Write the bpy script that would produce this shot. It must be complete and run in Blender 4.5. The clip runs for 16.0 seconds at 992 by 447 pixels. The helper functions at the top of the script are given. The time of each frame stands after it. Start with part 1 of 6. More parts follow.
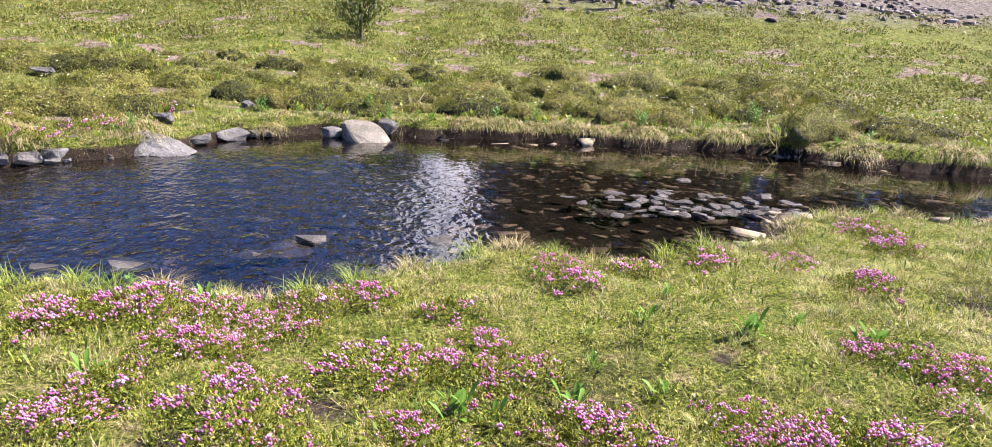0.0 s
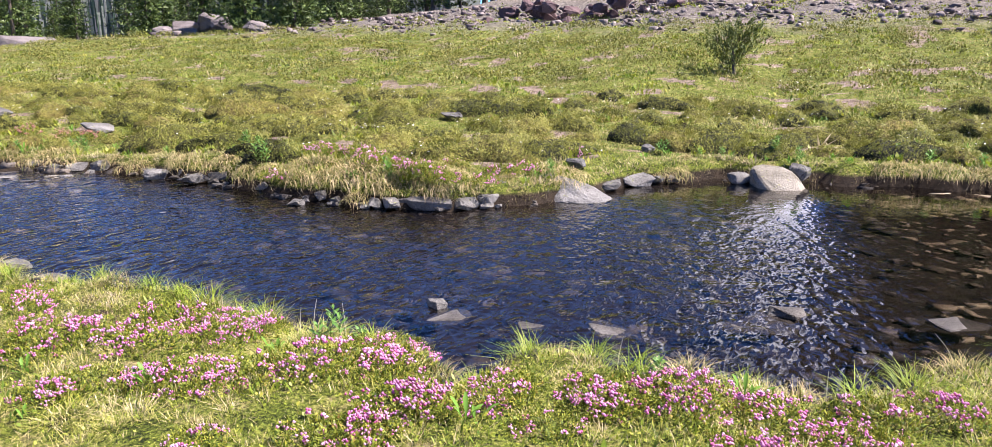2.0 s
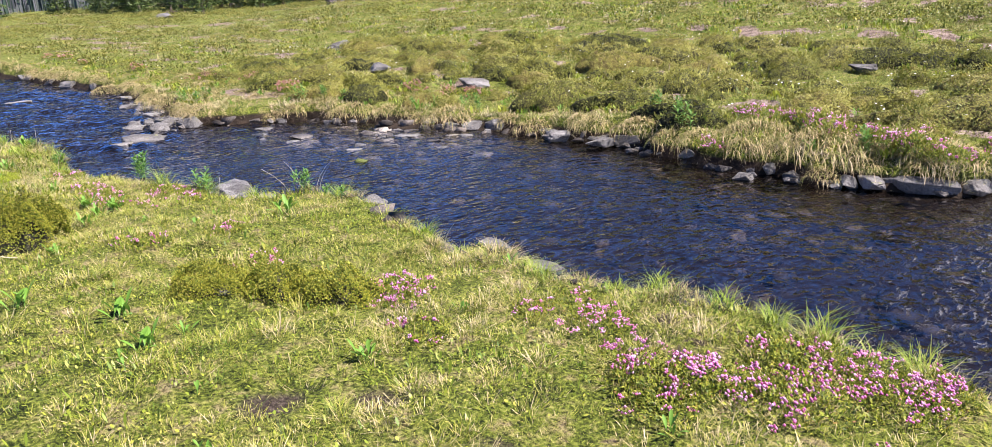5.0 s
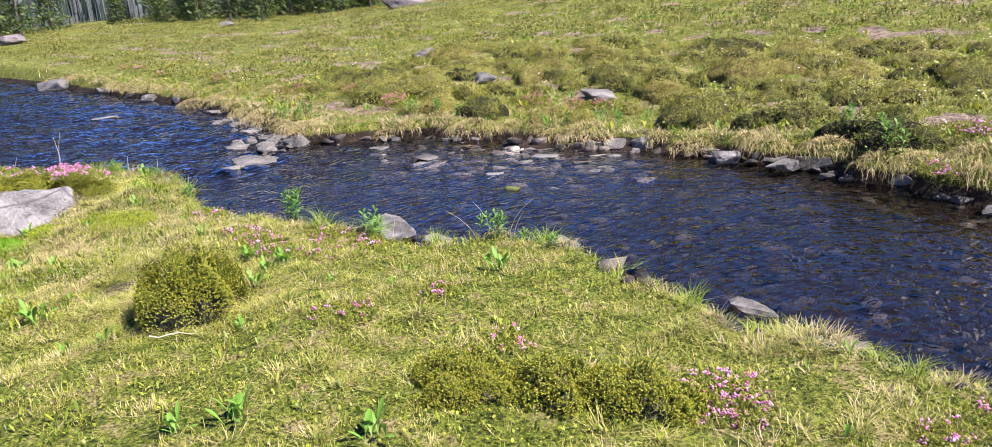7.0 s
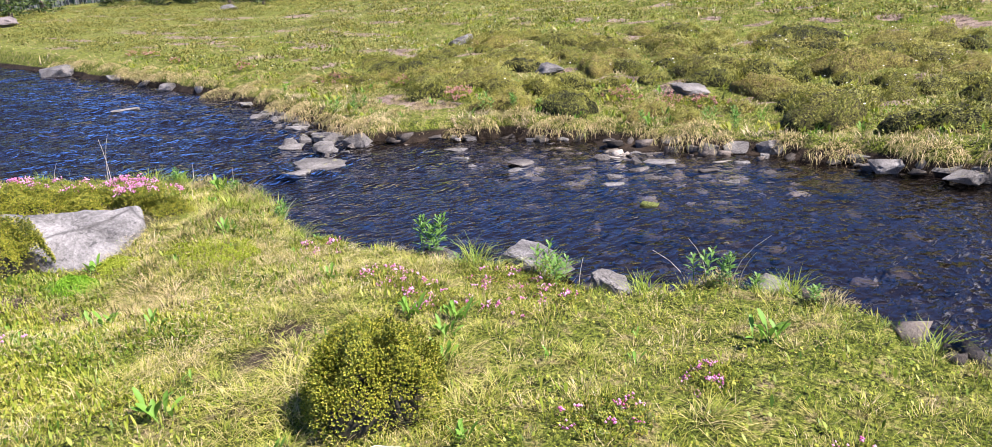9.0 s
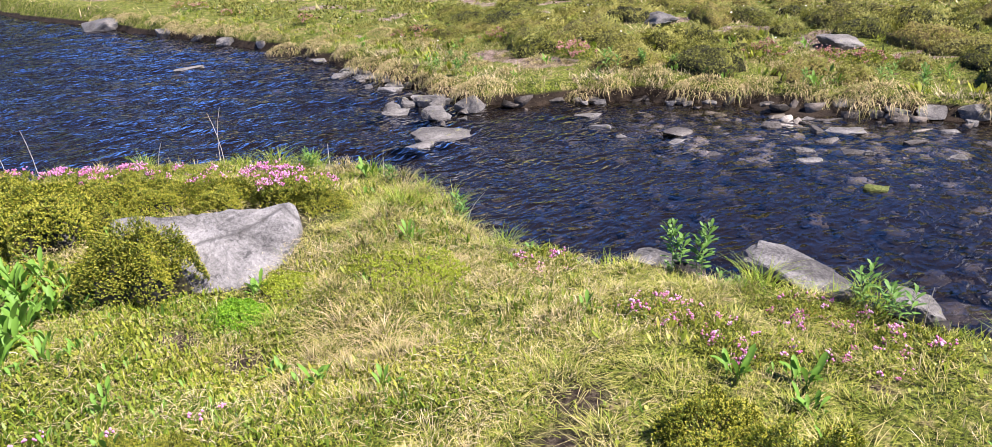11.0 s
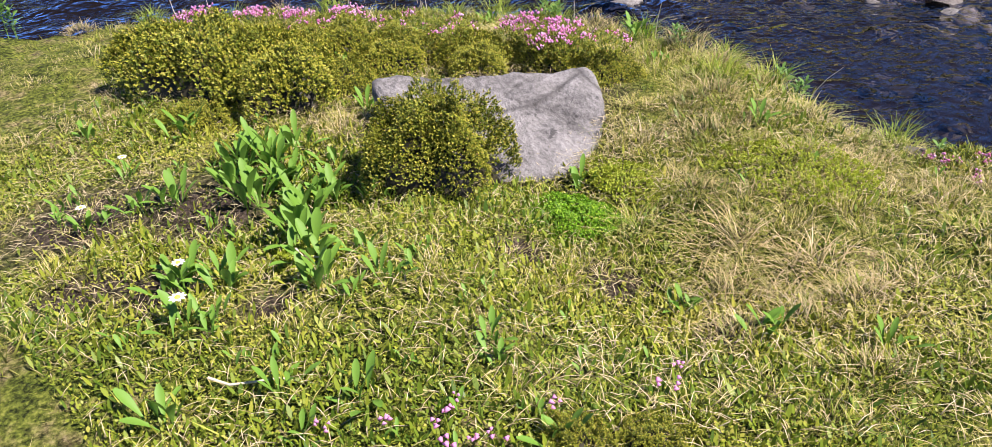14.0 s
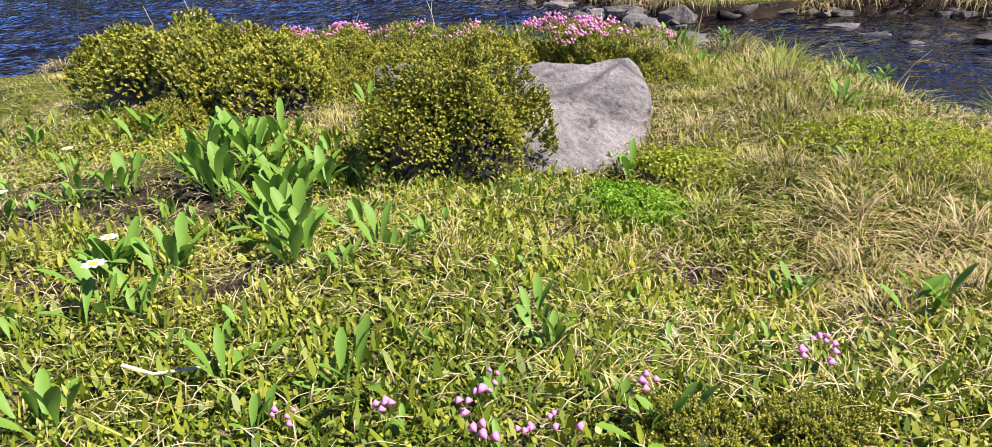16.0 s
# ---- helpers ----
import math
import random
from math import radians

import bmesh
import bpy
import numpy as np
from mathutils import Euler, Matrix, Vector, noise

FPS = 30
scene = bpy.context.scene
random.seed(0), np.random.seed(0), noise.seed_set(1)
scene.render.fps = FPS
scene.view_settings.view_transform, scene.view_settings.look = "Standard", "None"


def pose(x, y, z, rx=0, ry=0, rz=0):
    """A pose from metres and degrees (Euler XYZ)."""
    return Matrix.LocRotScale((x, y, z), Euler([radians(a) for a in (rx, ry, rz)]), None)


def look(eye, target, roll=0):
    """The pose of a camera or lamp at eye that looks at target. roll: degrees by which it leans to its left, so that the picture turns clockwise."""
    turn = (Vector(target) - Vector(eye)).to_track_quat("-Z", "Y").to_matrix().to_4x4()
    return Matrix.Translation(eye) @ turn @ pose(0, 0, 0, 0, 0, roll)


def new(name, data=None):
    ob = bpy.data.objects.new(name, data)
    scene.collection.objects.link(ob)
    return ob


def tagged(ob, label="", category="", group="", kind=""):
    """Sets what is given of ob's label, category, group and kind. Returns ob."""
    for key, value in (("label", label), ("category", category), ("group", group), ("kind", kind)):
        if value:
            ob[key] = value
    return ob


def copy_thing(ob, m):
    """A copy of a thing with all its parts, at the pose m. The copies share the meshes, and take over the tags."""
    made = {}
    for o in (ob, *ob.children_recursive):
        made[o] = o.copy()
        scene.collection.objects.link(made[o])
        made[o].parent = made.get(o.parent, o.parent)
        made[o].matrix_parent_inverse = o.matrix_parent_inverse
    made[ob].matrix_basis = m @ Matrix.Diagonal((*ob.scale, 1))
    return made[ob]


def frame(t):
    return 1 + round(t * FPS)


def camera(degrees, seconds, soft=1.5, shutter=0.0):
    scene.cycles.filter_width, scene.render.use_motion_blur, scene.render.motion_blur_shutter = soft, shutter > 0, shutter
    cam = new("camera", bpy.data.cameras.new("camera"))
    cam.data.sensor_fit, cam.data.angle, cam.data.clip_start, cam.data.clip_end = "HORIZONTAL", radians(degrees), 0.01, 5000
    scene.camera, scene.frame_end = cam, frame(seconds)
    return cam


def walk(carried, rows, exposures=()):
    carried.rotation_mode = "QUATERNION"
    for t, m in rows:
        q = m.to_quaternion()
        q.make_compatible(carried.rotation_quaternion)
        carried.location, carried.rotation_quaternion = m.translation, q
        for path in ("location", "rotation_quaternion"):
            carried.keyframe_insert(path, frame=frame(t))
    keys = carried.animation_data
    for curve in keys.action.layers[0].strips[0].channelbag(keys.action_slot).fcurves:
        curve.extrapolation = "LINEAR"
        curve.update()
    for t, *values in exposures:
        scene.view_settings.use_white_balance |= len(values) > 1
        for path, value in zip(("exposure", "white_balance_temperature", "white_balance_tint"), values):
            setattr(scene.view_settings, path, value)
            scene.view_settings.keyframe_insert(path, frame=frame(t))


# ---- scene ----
cam = camera(64.0, 16.0, soft=0.6)
PATH = [
    (0, (-0.879, 0.684, 1.371), (-0.761, 2.616, 0.869), 2.8),
    (0.5, (-1.087, 0.786, 1.393), (-1.171, 2.728, 0.921), 1.3),
    (1, (-1.313, 0.824, 1.413), (-1.675, 2.742, 0.977), 0.7),
    (1.5, (-1.569, 0.876, 1.431), (-2.084, 2.758, 0.99), 1.1),
    (2, (-1.839, 1.003, 1.448), (-2.495, 2.838, 1.001), -0.2),
    (2.5, (-2.129, 1.064, 1.46), (-2.842, 2.876, 1.002), 0.0),
    (3, (-2.401, 1.073, 1.477), (-3.178, 2.857, 1.015), 0.4),
    (3.5, (-2.722, 1.132, 1.448), (-3.679, 2.813, 0.939), -0.6),
    (4, (-2.992, 1.167, 1.45), (-4.145, 2.704, 0.895), -1.9),
    (4.5, (-3.325, 1.159, 1.478), (-4.527, 2.656, 0.92), -2.1),
    (4.7, (-3.443, 1.16, 1.491), (-4.65, 2.653, 0.931), -2.3),
    (6.8, (-4.91, 1.172, 1.571), (-6.201, 2.593, 1.012), -3.5),
    (7, (-5.032, 1.195, 1.583), (-6.328, 2.615, 1.03), -3.6),
    (7.5, (-5.282, 1.223, 1.572), (-6.579, 2.641, 1.014), -3.7),
    (8, (-5.753, 1.236, 1.582), (-7.027, 2.674, 1.025), -3.1),
    (8.2, (-5.902, 1.244, 1.586), (-7.172, 2.683, 1.024), -3.0),
    (10.3, (-7.554, 1.351, 1.647), (-8.821, 2.755, 0.997), -3.7),
    (10.5, (-7.69, 1.355, 1.649), (-8.963, 2.749, 0.989), -3.9),
    (11, (-7.918, 1.316, 1.64), (-9.2, 2.678, 0.931), -4.1),
    (11.5, (-8.22, 1.174, 1.662), (-9.504, 2.506, 0.903), -4.2),
    (12, (-8.452, 1.095, 1.653), (-9.726, 2.399, 0.831), -4.3),
    (12.5, (-8.728, 1.103, 1.646), (-9.984, 2.362, 0.733), -4.2),
    (13, (-8.948, 1.064, 1.639), (-10.199, 2.29, 0.674), -3.4),
    (13.5, (-9.144, 1.009, 1.596), (-10.395, 2.213, 0.604), -2.9),
    (14, (-9.319, 1.051, 1.458), (-10.568, 2.24, 0.446), -2.2),
    (14.5, (-9.446, 1.141, 1.312), (-10.708, 2.343, 0.331), -1.9),
    (15, (-9.543, 1.186, 1.161), (-10.829, 2.406, 0.235), -2.7),
    (15.5, (-9.602, 1.222, 1.01), (-10.92, 2.472, 0.173), -3.2),
    (16, (-9.606, 1.217, 0.918), (-10.954, 2.491, 0.168), -3.1),
]
walk(cam, [(t, look(eye, target, roll)) for t, eye, target, roll in PATH], [(0, 1.70, 6500, 21), (3, 1.69, 6450, 21), (5, 1.59, 6400, 21), (10, 1.56, 6420, 22), (12.3, 1.34, 6520, 22), (14.5, 1.24, 6620, 22), (16, 1.27, 6700, 22)])


# ---- world, sun ----
SUN_FROM = Vector((0.80, 0.24, 1.12)).normalized()
world = bpy.data.worlds.new("sky")
scene.world = world
world.use_nodes = True
wn = world.node_tree
wn.nodes.clear()
w_out = wn.nodes.new("ShaderNodeOutputWorld")
w_bg = wn.nodes.new("ShaderNodeBackground")
w_sky = wn.nodes.new("ShaderNodeTexSky")
w_sky.sky_type = "NISHITA"
w_sky.sun_disc = False
w_sky.sun_elevation = math.asin(SUN_FROM.z)
w_sky.sun_rotation = math.atan2(SUN_FROM.x, SUN_FROM.y)
w_sky.altitude = 2400
w_sky.air_density = 0.55
w_sky.dust_density = 0.0
w_sky.ozone_density = 6.0
w_bg.inputs["Strength"].default_value = 0.09
w_blue = wn.nodes.new("ShaderNodeMix")
w_blue.data_type, w_blue.blend_type = "RGBA", "MULTIPLY"
w_blue.inputs[0].default_value = 1.0
w_blue.inputs[7].default_value = (0.70, 0.95, 1.20, 1)
wn.links.new(w_sky.outputs[0], w_blue.inputs[6])
wn.links.new(w_blue.outputs[2], w_bg.inputs[0])
wn.links.new(w_bg.outputs[0], w_out.inputs[0])
sun_data = bpy.data.lights.new("sun", "SUN")
sun_data.energy = 5.0
sun_data.angle = radians(0.55)
sun_data.color = (1.0, 0.955, 0.88)
sun = new("sun", sun_data)
sun.rotation_mode = "QUATERNION"
sun.rotation_quaternion = SUN_FROM.to_track_quat("Z", "Y")


# ---- small tools ----
rng = np.random.default_rng(7)


def mesh_of(name, verts, faces, mat=None, smooth=False, along=None, tone=None):
    """A mesh from arrays: verts (n, 3), faces (m, k); along: a value a vertex."""
    verts, faces = np.asarray(verts, np.float32).reshape(-1, 3), np.asarray(faces, np.int32)
    me = bpy.data.meshes.new(name)
    me.vertices.add(len(verts))
    me.vertices.foreach_set("co", verts.ravel())
    k = faces.shape[1]
    me.loops.add(faces.size)
    me.loops.foreach_set("vertex_index", faces.ravel())
    me.polygons.add(len(faces))
    me.polygons.foreach_set("loop_start", np.arange(0, faces.size, k, dtype=np.int32))
    if smooth:
        me.polygons.foreach_set("use_smooth", np.ones(len(faces), bool))
    me.update(calc_edges=True)
    if along is not None:
        at = me.attributes.new("along", "FLOAT", "POINT")
        at.data.foreach_set("value", np.asarray(along, np.float32).ravel())
    if tone is not None:
        at = me.attributes.new("tone", "FLOAT", "POINT")
        at.data.foreach_set("value", np.asarray(tone, np.float32).ravel())
    if mat:
        me.materials.append(mat)
    return me


def mesh_from_bm(name, bm, mat, smooth=True):
    me = bpy.data.meshes.new(name)
    bm.to_mesh(me)
    bm.free()
    if smooth:
        me.polygons.foreach_set("use_smooth", np.ones(len(me.polygons), bool))
    me.materials.append(mat)
    return me


def part(name, me, parent, label=""):
    ob = new(name, me)
    ob.parent = parent
    if label:
        ob["label"] = label
    return ob


def smooth_step(t):
    t = np.clip(t, 0, 1)
    return t * t * (3 - 2 * t)


def waves(x, y, size, seed, n=7):
    """A soft uneven field in -1..1 with forms about as large as size."""
    r = np.random.default_rng(seed)
    out = 0
    for _ in range(n):
        a, ph, f = r.uniform(0, 2 * np.pi), r.uniform(0, 2 * np.pi), r.uniform(0.6, 1.7)
        out = out + np.sin((x * np.cos(a) + y * np.sin(a)) * f * 2 * np.pi / (2 * size) + ph)
    return out / n * 1.6


# ---- materials ----
def material(name, rough=0.8, spec=0.3):
    m = bpy.data.materials.new(name)
    m.use_nodes = True
    nt = m.node_tree
    b = nt.nodes["Principled BSDF"]
    b.inputs["Roughness"].default_value = rough
    b.inputs["Specular IOR Level"].default_value = spec
    return m, nt, b


def ramp(nt, source, stops, mode="LINEAR"):
    r = nt.nodes.new("ShaderNodeValToRGB")
    r.color_ramp.interpolation = mode
    e = r.color_ramp.elements
    while len(e) < len(stops):
        e.new(0.5)
    for el, (p, c) in zip(e, stops):
        el.position, el.color = p, (*c, 1)
    nt.links.new(source, r.inputs[0])
    return r.outputs[0]


def noise_tex(nt, scale, detail=4, rough=0.55, coords=None):
    n = nt.nodes.new("ShaderNodeTexNoise")
    n.inputs["Scale"].default_value = scale
    n.inputs["Detail"].default_value = detail
    n.inputs["Roughness"].default_value = rough
    if coords is not None:
        nt.links.new(coords, n.inputs["Vector"])
    return n.outputs["Fac"]


def mix(nt, fac, a, b, blend="MIX"):
    m = nt.nodes.new("ShaderNodeMix")
    m.data_type = "RGBA"
    m.blend_type = blend
    for sock, v in ((m.inputs[0], fac), (m.inputs[6], a), (m.inputs[7], b)):
        if isinstance(v, (int, float)):
            sock.default_value = v
        elif isinstance(v, tuple):
            sock.default_value = (*v, 1)
        else:
            nt.links.new(v, sock)
    return m.outputs[2]


def calc(nt, op, a, b=0.0, clamp=False):
    m = nt.nodes.new("ShaderNodeMath")
    m.operation, m.use_clamp = op, clamp
    for sock, v in ((m.inputs[0], a), (m.inputs[1], b)):
        if isinstance(v, (int, float)):
            sock.default_value = v
        else:
            nt.links.new(v, sock)
    return m.outputs[0]


def bump(nt, b, height, strength=0.5, distance=0.02):
    n = nt.nodes.new("ShaderNodeBump")
    n.inputs["Strength"].default_value = strength
    n.inputs["Distance"].default_value = distance
    nt.links.new(height, n.inputs["Height"])
    nt.links.new(n.outputs[0], b.inputs["Normal"])


def world_place(nt):
    return nt.nodes.new("ShaderNodeNewGeometry").outputs["Position"]


def object_place(nt):
    return nt.nodes.new("ShaderNodeTexCoord").outputs["Object"]


def island(nt):
    return nt.nodes.new("ShaderNodeNewGeometry").outputs["Random Per Island"]


def object_random(nt):
    return nt.nodes.new("ShaderNodeObjectInfo").outputs["Random"]


def along_of(nt, name="along"):
    a = nt.nodes.new("ShaderNodeAttribute")
    a.attribute_name = name
    return a.outputs["Fac"]


def leafy(name, stops, rough=0.55, spec=0.3, through_light=0.25, patch=None, tip=None, base=None, by_tone=False, by_object=0.0):
    """Plant matter: its colour goes by the piece, with patches of the place, a different tip or a foot darkened as
    shade.
    """
    m, nt, b = material(name, rough, spec)
    src = along_of(nt, "tone") if by_tone else island(nt)
    if by_object:
        src = calc(nt, "ADD", calc(nt, "MULTIPLY", src, 1 - by_object), calc(nt, "MULTIPLY", object_random(nt), by_object))
    if patch:
        n = noise_tex(nt, patch[0], 3, 0.6, world_place(nt))
        src = calc(nt, "ADD", calc(nt, "MULTIPLY", src, 1 - patch[1]), calc(nt, "MULTIPLY", ramp(nt, n, [(0.28, (0, 0, 0)), (0.72, (1, 1, 1))]), patch[1]))
    col = ramp(nt, src, stops)
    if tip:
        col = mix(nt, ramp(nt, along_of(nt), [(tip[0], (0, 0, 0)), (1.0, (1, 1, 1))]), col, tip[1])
    # foot blended to a dark tone: shade among the stems put into the colour
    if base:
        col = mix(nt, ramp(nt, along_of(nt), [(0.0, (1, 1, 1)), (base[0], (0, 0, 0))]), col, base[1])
    nt.links.new(col, b.inputs["Base Color"])
    if through_light:
        tr = nt.nodes.new("ShaderNodeBsdfTranslucent")
        nt.links.new(col, tr.inputs[0])
        ms = nt.nodes.new("ShaderNodeMixShader")
        ms.inputs[0].default_value = through_light
        nt.links.new(b.outputs[0], ms.inputs[1])
        nt.links.new(tr.outputs[0], ms.inputs[2])
        nt.links.new(ms.outputs[0], nt.nodes["Material Output"].inputs[0])
    return m


def stone(name, stops, lichen=None, by_island=0.0, scale=9.0, rough=0.85, cracks=0.0):
    m, nt, b = material(name, rough, 0.3)
    oc = object_place(nt)
    big = noise_tex(nt, scale * 0.35, 6, 0.6, oc)
    fine = noise_tex(nt, scale * 6, 8, 0.7, oc)
    f = calc(nt, "ADD", calc(nt, "MULTIPLY", big, 0.6), calc(nt, "MULTIPLY", fine, 0.4))
    f = calc(nt, "ADD", f, calc(nt, "MULTIPLY", calc(nt, "SUBTRACT", object_random(nt), 0.5), 0.08))
    if by_island:
        f = calc(nt, "ADD", f, calc(nt, "MULTIPLY", calc(nt, "SUBTRACT", island(nt), 0.5), by_island))
    col = ramp(nt, f, stops)
    if lichen:
        n = noise_tex(nt, scale * 1.7, 5, 0.65, oc)
        col = mix(nt, ramp(nt, n, [(lichen[0], (0, 0, 0)), (lichen[0] + 0.05, (1, 1, 1))]), col, lichen[1])
    pits = noise_tex(nt, scale * 14, 3, 0.6, oc)
    col = mix(nt, ramp(nt, pits, [(0.30, (0.75, 0.75, 0.75)), (0.40, (0, 0, 0))]), col, (0.05, 0.05, 0.048))
    height = calc(nt, "ADD", calc(nt, "MULTIPLY", fine, 0.5), big)
    if cracks:
        vo = nt.nodes.new("ShaderNodeTexVoronoi")
        vo.feature = "DISTANCE_TO_EDGE"
        vo.inputs["Scale"].default_value = cracks
        bent = nt.nodes.new("ShaderNodeVectorMath")
        bent.operation = "MULTIPLY_ADD"
        sway = nt.nodes.new("ShaderNodeTexNoise")
        sway.inputs["Scale"].default_value = cracks * 1.5
        sway.inputs["Detail"].default_value = 5
        nt.links.new(oc, sway.inputs["Vector"])
        nt.links.new(sway.outputs["Color"], bent.inputs[0])
        bent.inputs[1].default_value = (0.25, 0.25, 0.25)
        nt.links.new(oc, bent.inputs[2])
        nt.links.new(bent.outputs[0], vo.inputs["Vector"])
        line = ramp(nt, calc(nt, "MULTIPLY", vo.outputs["Distance"], cracks * 0.25), [(0.0, (0.25, 0.25, 0.25)), (0.008, (1, 1, 1))])
        col = mix(nt, line, (0.05, 0.047, 0.044), col)
        height = calc(nt, "ADD", height, calc(nt, "MULTIPLY", line, 0.35))
    nt.links.new(col, b.inputs["Base Color"])
    bump(nt, b, height, 1.0, 0.03)
    return m


TURF_STOPS = [(0.0, (0.035, 0.085, 0.007)), (0.20, (0.12, 0.195, 0.012)), (0.42, (0.29, 0.32, 0.026)), (0.57, (0.43, 0.385, 0.10)), (0.75, (0.55, 0.45, 0.24)), (1.0, (0.68, 0.57, 0.37))]
# blade feet fade to near black, standing in for shade inside the turf
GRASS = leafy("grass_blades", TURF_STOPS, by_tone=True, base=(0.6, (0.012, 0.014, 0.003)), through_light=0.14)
HERBS = leafy("herb_leaves", [(0.0, (0.06, 0.125, 0.011)), (0.4, (0.17, 0.235, 0.018)), (0.75, (0.28, 0.305, 0.03)), (1.0, (0.40, 0.375, 0.07))], rough=0.5, spec=0.35, by_tone=True, through_light=0.3)
LUSH = leafy("lush_grass", [(0.0, (0.09, 0.17, 0.012)), (0.5, (0.20, 0.28, 0.022)), (1.0, (0.36, 0.36, 0.07))], patch=(1.6, 0.4))
# feet of both sedges coloured dark, as if shaded by their own clump
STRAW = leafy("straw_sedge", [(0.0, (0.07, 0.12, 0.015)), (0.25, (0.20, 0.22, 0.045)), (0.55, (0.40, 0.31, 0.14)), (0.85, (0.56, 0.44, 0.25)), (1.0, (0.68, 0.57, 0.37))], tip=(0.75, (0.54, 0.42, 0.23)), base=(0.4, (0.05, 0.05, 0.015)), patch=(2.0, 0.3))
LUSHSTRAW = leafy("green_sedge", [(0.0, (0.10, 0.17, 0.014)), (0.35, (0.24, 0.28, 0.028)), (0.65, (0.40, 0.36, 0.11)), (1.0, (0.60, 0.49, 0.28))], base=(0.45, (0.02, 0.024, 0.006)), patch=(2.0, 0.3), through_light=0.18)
# tuft feet darkened to paint the shade between them
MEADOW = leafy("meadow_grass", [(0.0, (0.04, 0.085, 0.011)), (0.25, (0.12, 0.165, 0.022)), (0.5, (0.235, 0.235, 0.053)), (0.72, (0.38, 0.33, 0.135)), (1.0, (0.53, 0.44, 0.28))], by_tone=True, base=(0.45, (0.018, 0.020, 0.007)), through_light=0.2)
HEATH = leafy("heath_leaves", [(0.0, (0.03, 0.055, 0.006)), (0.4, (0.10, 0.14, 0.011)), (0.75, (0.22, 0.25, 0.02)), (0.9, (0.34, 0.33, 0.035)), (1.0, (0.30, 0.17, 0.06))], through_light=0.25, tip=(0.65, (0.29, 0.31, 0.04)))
# yellow-green shoot tips; the dark feet paint the shade inside the shrub
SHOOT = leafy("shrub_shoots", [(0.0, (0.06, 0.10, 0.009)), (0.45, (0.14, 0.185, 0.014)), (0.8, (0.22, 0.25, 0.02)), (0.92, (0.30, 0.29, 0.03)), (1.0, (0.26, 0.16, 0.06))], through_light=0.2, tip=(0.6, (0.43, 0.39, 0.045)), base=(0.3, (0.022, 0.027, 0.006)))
# both heath tones fall to near black at the leaf foot, as shade underneath
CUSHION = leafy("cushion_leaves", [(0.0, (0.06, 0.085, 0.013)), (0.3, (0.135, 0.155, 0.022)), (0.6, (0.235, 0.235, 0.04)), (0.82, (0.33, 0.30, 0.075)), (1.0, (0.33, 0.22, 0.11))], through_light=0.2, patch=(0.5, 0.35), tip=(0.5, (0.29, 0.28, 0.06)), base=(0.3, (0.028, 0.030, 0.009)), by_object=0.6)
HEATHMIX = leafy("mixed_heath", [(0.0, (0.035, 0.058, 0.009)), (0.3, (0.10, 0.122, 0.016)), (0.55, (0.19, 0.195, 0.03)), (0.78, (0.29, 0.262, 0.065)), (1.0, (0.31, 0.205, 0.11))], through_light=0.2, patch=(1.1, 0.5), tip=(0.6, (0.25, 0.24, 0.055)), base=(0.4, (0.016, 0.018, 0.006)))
BLOSSOM = leafy("pink_blossom", [(0.0, (0.54, 0.12, 0.31)), (0.4, (0.68, 0.25, 0.49)), (0.8, (0.76, 0.39, 0.64)), (1.0, (0.81, 0.53, 0.74))], rough=0.6, through_light=0.3)
FADED = leafy("faded_blossom", [(0.0, (0.28, 0.10, 0.09)), (0.5, (0.38, 0.18, 0.16)), (1.0, (0.46, 0.29, 0.23))], rough=0.7, through_light=0.2)
BROAD = leafy("broad_leaves", [(0.0, (0.07, 0.17, 0.018)), (0.6, (0.14, 0.28, 0.035)), (1.0, (0.25, 0.39, 0.08))], rough=0.55, spec=0.3, through_light=0.3)
WILLOW = leafy("willowherb_leaves", [(0.0, (0.08, 0.18, 0.03)), (1.0, (0.16, 0.29, 0.06))], rough=0.5, through_light=0.3)
MOSS = leafy("moss_leaves", [(0.0, (0.09, 0.22, 0.01)), (0.6, (0.17, 0.36, 0.015)), (1.0, (0.28, 0.44, 0.03))], through_light=0.3)
YMOSS = leafy("yellow_moss", [(0.0, (0.20, 0.28, 0.015)), (1.0, (0.38, 0.42, 0.04))], through_light=0.3)
TWIG = leafy("dead_stalks", [(0.0, (0.40, 0.33, 0.22)), (1.0, (0.62, 0.55, 0.42))], through_light=0)
PETAL = leafy("white_petals", [(0.0, (0.78, 0.78, 0.74)), (1.0, (0.84, 0.84, 0.80))], through_light=0.3)
YOLK = leafy("yellow_stamens", [(0.0, (0.75, 0.55, 0.03)), (1.0, (0.80, 0.62, 0.06))], through_light=0)
NEEDLE = leafy("conifer_needles", [(0.0, (0.016, 0.034, 0.009)), (0.5, (0.05, 0.085, 0.018)), (1.0, (0.12, 0.165, 0.035))], through_light=0.1)
PINE = leafy("pine_needles", [(0.0, (0.05, 0.075, 0.015)), (0.6, (0.12, 0.15, 0.03)), (1.0, (0.20, 0.21, 0.05))], through_light=0.15)
DEADWOOD = leafy("dead_trees", [(0.0, (0.05, 0.055, 0.055)), (0.35, (0.12, 0.12, 0.125)), (0.5, (0.03, 0.05, 0.035)), (1.0, (0.02, 0.04, 0.022))], through_light=0)
STONE = stone("grey_stone", [(0.32, (0.04, 0.037, 0.034)), (0.5, (0.135, 0.128, 0.119)), (0.68, (0.26, 0.25, 0.236))], lichen=(0.62, (0.18, 0.18, 0.09)), cracks=4.0)
